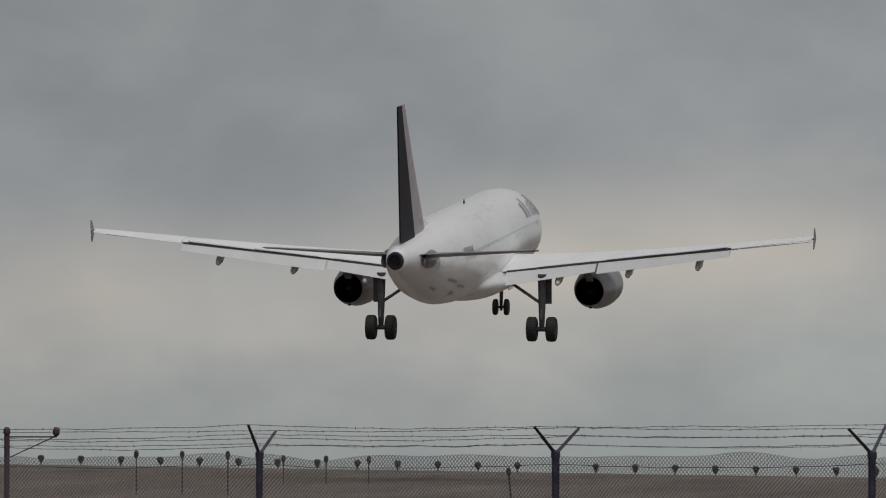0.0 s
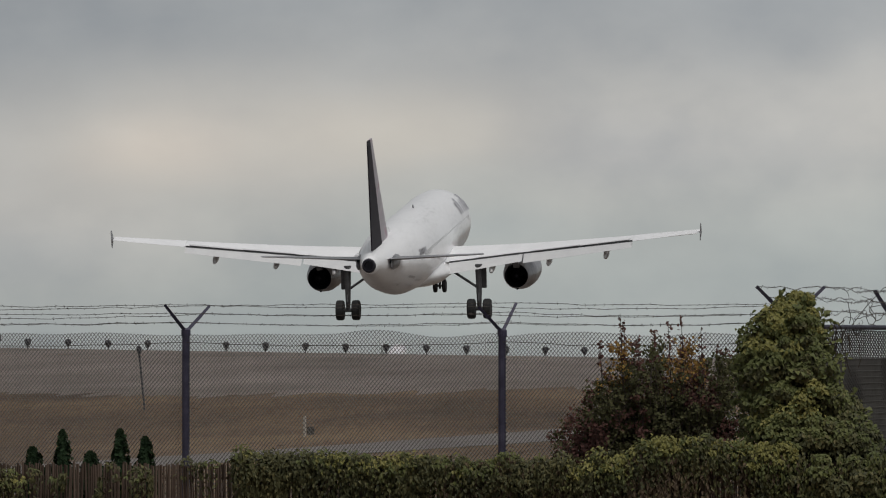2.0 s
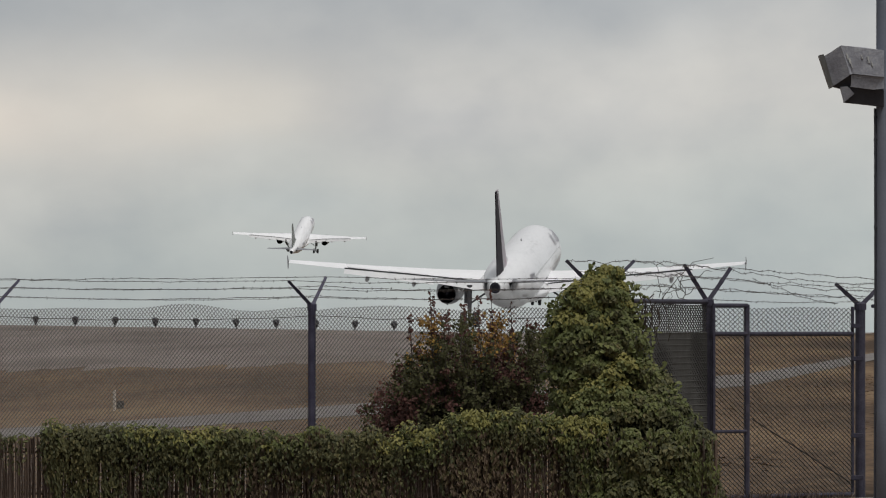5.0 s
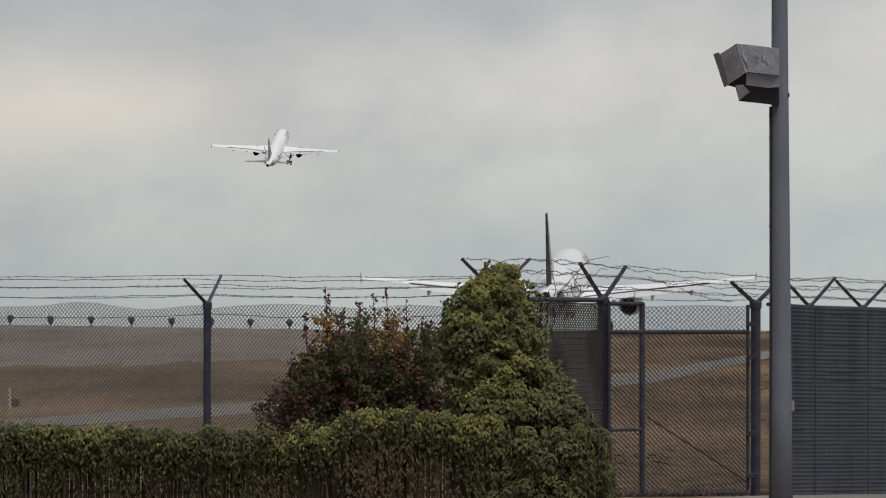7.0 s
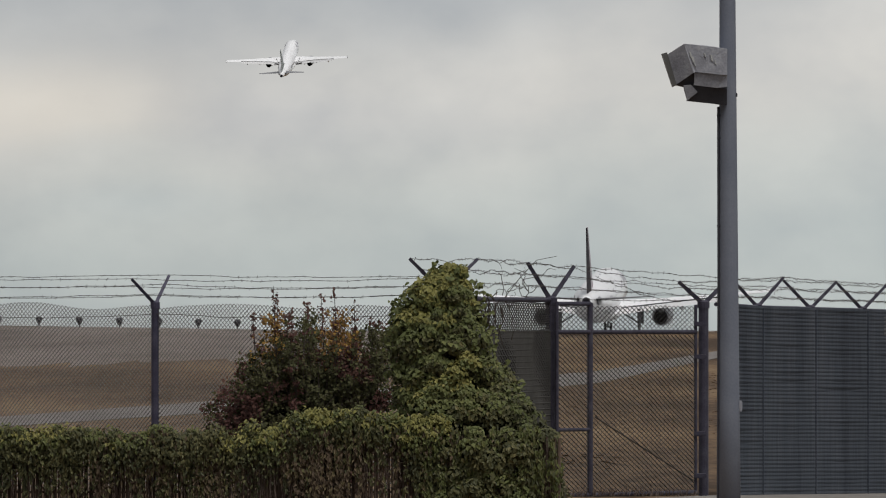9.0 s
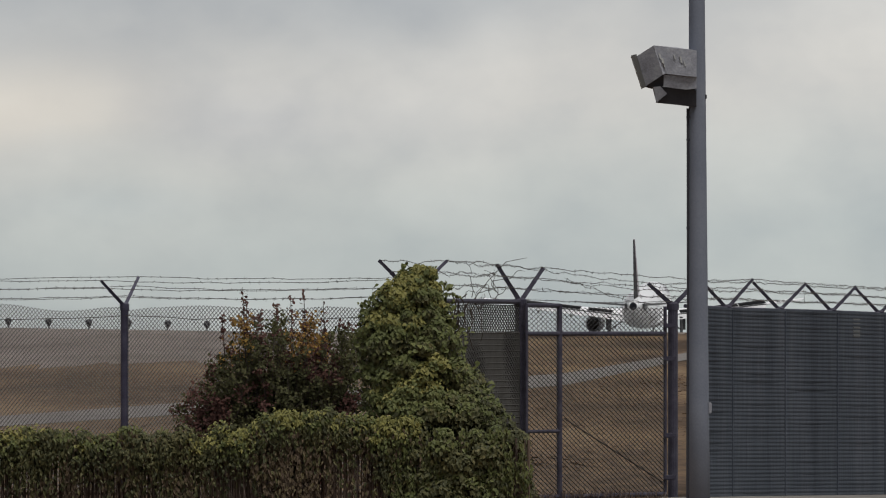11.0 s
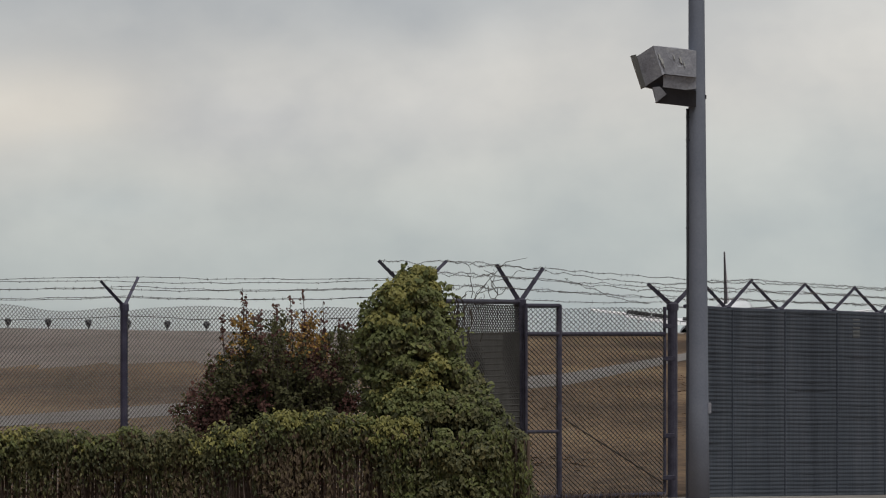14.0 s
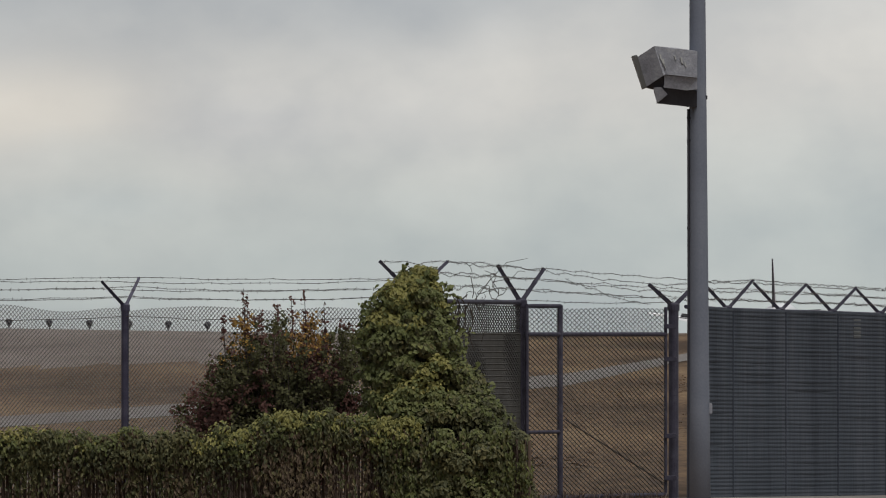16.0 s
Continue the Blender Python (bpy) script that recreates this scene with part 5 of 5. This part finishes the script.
def build_suv():
    """Front towards +y, on the ground at z = 0."""
    c = thing("sport_utility_car", "champagne sport utility car with a grey roof rack", "car")
    car_shell([(-2.62, 0.45), (-2.78, 0.95), (-2.80, 1.30), (-2.75, 1.43), (-2.67, 1.50), (-2.54, 1.545), (-2.15, 1.597), (-1.69, 1.625), (-0.9, 1.636), (0.0, 1.612), (0.55, 1.585), (0.95, 1.54), (1.15, 1.475), (1.55, 1.12), (2.15, 0.98), (2.28, 0.70), (2.25, 0.42), (-2.4, 0.35)], 0.86, 0.16, CARPAINT, "body", c)
    for s in (-1, 1):
        def pane(pts, mat=DARKGLASS, name="side_window", off=0.006):
            sh = Shape()
            for k in (0, 1):
                for y, z in pts:
                    sh.v.append((s * (0.86 - 0.16 * (z - 0.95) + off - 0.02 * k), y, z))
            n = len(pts)
            sh.f.append(tuple(range(n)))
            sh.f.extend([(i, (i + 1) % n, (i + 1) % n + n, i + n) for i in range(n)])
            return fix(sh.ob(name, mat, c))
        pane([(-1.72, 1.12), (-1.05, 1.12), (-1.05, 1.485), (-1.08, 1.50), (-1.66, 1.49)])
        pane([(-1.425, 1.10), (-1.345, 1.10), (-1.345, 1.54), (-1.36, 1.565), (-1.41, 1.565), (-1.425, 1.54)], BLACK, "window_latch", 0.02)
        pane([(-0.95, 1.12), (-0.17, 1.12), (-0.19, 1.44), (-0.22, 1.50), (-0.27, 1.515), (-0.93, 1.519), (-0.95, 1.50)])
        pane([(0.10, 1.12), (1.28, 1.12), (0.85, 1.42), (0.66, 1.49), (0.24, 1.50), (0.17, 1.48)])
        pane([(-2.30, 1.20), (-1.75, 1.20), (-1.73, 1.55), (-2.12, 1.552), (-2.24, 1.52)], REDLENS, "tail_light", 0.012)
        pane([(-0.078, 0.6), (-0.066, 0.6), (-0.066, 1.545), (-0.04, 1.566), (0.05, 1.572), (0.60, 1.548), (0.60, 1.554), (0.05, 1.578), (-0.05, 1.573), (-0.078, 1.548)], BLACK, "door_gap", 0.004)
        pane([(-0.982, 0.6), (-0.968, 0.6), (-0.968, 1.60), (-0.982, 1.60)], BLACK, "door_gap", 0.002)
        # roof rack rail with its feet
        x = s * 0.66
        rail = Shape().loft([[(x + 0.034 * math.cos(q), y, z + 0.03 * math.sin(q)) for q in (2 * math.pi * i / 10 for i in range(10))] for y, z in ((-1.115, 1.63), (-1.105, 1.685), (-1.07, 1.718), (-0.99, 1.733), (-0.5, 1.738), (0.05, 1.72), (0.22, 1.702), (0.40, 1.66), (0.55, 1.60))])
        fix(rail.ob("roof_rail", RACK, c, smooth=True))
        fix(Shape().box((x - 0.045, -1.125, 1.60), (x + 0.045, -0.875, 1.745), 0.03).ob("rail_foot", RACK, c))
        fix(Shape().box((x - 0.04, -0.43, 1.60), (x + 0.04, -0.28, 1.72), 0.015).ob("rail_foot", RACK, c))
        fix(Shape().box((x - 0.03, -0.51, 1.60), (x + 0.03, -0.425, 1.72), 0.01).ob("rail_clamp", BLACK, c))
        fix(Shape().tube([(s * 0.60, -2.55, 1.53), (s * 0.60, -2.46, 1.645), (s * 0.60, -2.30, 1.668), (s * 0.60, -1.7, 1.662), (s * 0.60, -1.22, 1.645)], 0.017, 8).ob("rear_rack_bar", BLACK, c))
        for y in (-1.75, 1.36):
            rings = [[(s * (0.70 + a), y + b * math.cos(q), 0.36 + b * math.sin(q)) for q in (2 * math.pi * i / 20 for i in range(20))] for a, b in ((0, 0.22), (0, 0.34), (0.04, 0.36), (0.16, 0.36), (0.19, 0.33), (0.19, 0.2))]
            fix(Shape().loft(rings).ob("wheel", BLACK, c))
    for y, z in ((-2.30, 1.668), (-1.95, 1.664), (-1.6, 1.659), (-1.26, 1.648)):
        fix(Shape().tube([(-0.60, y, z), (0.60, y, z)], 0.012, 6).ob("rear_cross_bar", BLACK, c))
    for y in (-0.55, 0.0):
        fix(Shape().tube([(-0.64, y, 1.725), (0.64, y, 1.725)], 0.018, 8).ob("cross_bar", RACK, c))
    fix(Shape().loft([[(-0.62, 1.53, 1.15), (0.62, 1.53, 1.15), (0.60, 1.55, 1.16), (-0.60, 1.55, 1.16)], [(-0.58, 1.20, 1.45), (0.58, 1.20, 1.45), (0.56, 1.22, 1.46), (-0.56, 1.22, 1.46)]]).ob("windscreen", DARKGLASS, c))
    return c


def build_low_car():
    c = thing("hatchback_car", "dark silver hatchback with slim roof rails", "car")
    car_shell([(-1.95, 0.42), (-2.0, 0.85), (-1.90, 1.0), (-1.45, 1.32), (-0.9, 1.388), (-0.2, 1.398), (0.3, 1.37), (0.6, 1.28), (1.25, 0.95), (2.05, 0.82), (2.15, 0.6), (2.1, 0.38), (-1.85, 0.32)], 0.84, 0.22, CARDARK, "body", c)
    for s in (-1, 1):
        x = s * 0.62
        fix(Shape().tube([(x, -0.84, 1.40), (x, -0.72, 1.448), (x, -0.5, 1.472), (x, -0.15, 1.484), (x, 0.12, 1.478), (x, 0.30, 1.458), (x, 0.45, 1.40)], 0.008, 8).ob("roof_rail", RACK, c))
        pts = [(-1.35, 1.0), (0.95, 1.0), (0.45, 1.27), (-0.2, 1.32), (-0.9, 1.31), (-1.2, 1.23)]
        sh = Shape()
        for k in (0, 1):
            for y, z in pts:
                sh.v.append((s * (0.84 - 0.22 * (z - 0.95) + 0.006 - 0.02 * k), y, z))
        n = len(pts)
        sh.f.append(tuple(range(n)))
        sh.f.extend([(i, (i + 1) % n, (i + 1) % n + n, i + n) for i in range(n)])
        fix(sh.ob("side_window", DARKGLASS, c))
        for y in (-1.25, 1.3):
            rings = [[(s * (0.66 + a), y + b * math.cos(q), 0.31 + b * math.sin(q)) for q in (2 * math.pi * i / 20 for i in range(20))] for a, b in ((0, 0.2), (0, 0.29), (0.04, 0.31), (0.15, 0.31), (0.18, 0.28), (0.18, 0.18))]
            fix(Shape().loft(rings).ob("wheel", BLACK, c))
    return c


suv = build_suv()
low_car = build_low_car()


# ---- what moves ----
def motions():
    # landing: seconds, x, y, z, pitch, roll, yaw
    land = [
        (0.0, -34.13, 526.9, 8.13, 5.22, 0.81, -4.9), (0.5, -31.45, 559.0, 6.88, 5.29, -0.29, -5.03), (1.0, -28.77, 589.3, 5.85, 5.20, -0.56, -5.05),
        (1.5, -26.17, 619.6, 4.87, 5.56, -0.24, -5.00), (2.0, -23.49, 649.4, 3.85, 6.40, -0.66, -4.99), (2.5, -21.00, 680.7, 3.05, 7.16, -0.30, -5.04),
        (3.0, -18.54, 711.6, 2.50, 7.46, 0.10, -5.02), (3.5, -15.97, 742.4, 2.20, 6.88, 0.28, -4.92), (4.0, -13.39, 774.1, 2.10, 6.26, 0.55, -4.80),
        (4.8, -9.3, 824.5, 2.0, 6.5, 0.3, -4.75), (5.6, -5.0, 877.0, 1.95, 6.8, 0.1, -4.5), (6.5, 0.45, 939.0, 1.55, 6.2, 0, -4.1), (7.0, 2.85, 972.0, 1.30, 5.6, 0, -3.8),
        (7.5, 5.15, 1001.0, 1.05, 4.9, 0, -3.8), (8.0, 7.45, 1030.0, 0.86, 4.4, 0, -3.9), (8.5, 9.7, 1057.0, 0.78, 3.95, 0, -4.1), (9.0, 11.9, 1084.0, 0.58, 3.95, 0, -4.3), (9.5, 14.15, 1111.5, 0.42, 4.0, 0, -4.5),
        (10.0, 16.55, 1139.5, 0.33, 3.7, 0, -4.6), (11.0, 21.2, 1195.0, 0.17, 2.8, 0, -4.72),
        (12.0, 25.58, 1248.0, -0.06, 1.9, 0, -4.72), (13.0, 30.0, 1304.0, -0.42, 1.0, 0, -4.72), (14.0, 34.65, 1358.0, -0.68, 0.4, 0, -4.72), (15.0, 39.1, 1413.0, -0.74, 0.2, 0, -4.72), (16.0, 43.2, 1461.0, -0.88, 0.1, 0, -4.72),
    ]
    walk(plane, [(t, pose(x, y, z, p, r, w)) for t, x, y, z, p, r, w in land])
    for panel, (x, y, z, tilt, turn) in spoilers:
        walk(panel, [(t, pose(x, y, z, a, tilt, turn)) for t, a in ((0.0, 0), (10.4, 0), (11.3, -42), (16.0, -42))])
    # take-off: seconds, x, y, z, pitch
    rise = [
        (0.0, -124.0, 2770.0, -18.2, 3), (0.7, -120.0, 2826.0, -16.8, 8), (1.5, -115.0, 2890.0, -10.0, 10), (2.5, -108.2, 2970.0, 1.5, 11), (3.2, -103.3, 3026.0, 7.0, 11), (4.2, -99.3, 3106.0, 14.0, 12.5), (5.2, -91.2, 3186.0, 27.0, 14),
        (6.3, -81.0, 3274.0, 41.5, 15.2), (7.0, -74.2, 3330.0, 50.8, 15.2), (8.0, -66.1, 3410.0, 66.4, 15.5), (8.5, -62.0, 3450.0, 73.6, 15.8), (9.0, -57.7, 3490.0, 81.0, 16.2), (9.7, -51.2, 3546.0, 92.2, 16.5),
        (11.0, -43.0, 3650.0, 113.5, 16.5), (12.5, -36.0, 3770.0, 136.0, 16.5), (14.0, -26.0, 3890.0, 159.0, 16), (16.0, -12.0, 4050.0, 189.0, 16),
    ]
    bank = ([0, 6.4, 6.8, 7.2, 7.6, 8.0, 8.4, 8.8, 9.4, 11, 16], [0, 2.9, 2.9, 2.7, 2.2, 1.6, 0.6, -1.2, -2.9, -4, -4])
    walk(leaving, [(t, pose(0.9 * x, 0.9 * y, 0.16 + 0.9 * z, p + 1.0, float(np.interp(t, *bank)), -5.0)) for t, x, y, z, p in rise])
    # its wheels fold away one after the other
    for gear in leaving.children:
        if gear.name.startswith("main_gear"):
            side = 1 if gear.children[0].data.vertices[0].co.x > 0 else -1
            hinge, axis, turn = (side * 3.8, 0.1, 3.1), "Y", side * 84
            begin, end = (6.6, 8.8) if side > 0 else (4.4, 6.2)
        elif gear.name.startswith("nose_gear"):
            hinge, axis, turn, begin, end = (0, 12.9, 2.9), "X", 88, 4.4, 6.2
        else:
            continue
        rows = []
        for t, f in ((0.0, 0), (begin, 0), ((begin + end) / 2, 0.5), (end, 1), (16.0, 1)):
            rows.append((t, Matrix.Translation(hinge) @ Matrix.Rotation(radians(turn * f), 4, axis) @ Matrix.Translation([-c for c in hinge])))
        walk(gear, rows)
    # the street runs along x; both cars drive to the right at a steady pace
    y, g = 58.0, -0.73
    x0 = -0.68
    walk(suv, [(t, pose(x0 + 18.3 * (t - 13.0), y, g - 0.01, 0, 0, -90)) for t in (0.0, 6.0, 12.0, 12.5, 13.0, 13.5, 14.0, 16.0)])
    x1 = -0.22
    walk(low_car, [(t, pose(x1 + 13.8 * (t - 15.6), y, g, 0, 0, -90)) for t in (0.0, 8.0, 14.5, 15.0, 15.5, 16.0)])


motions()
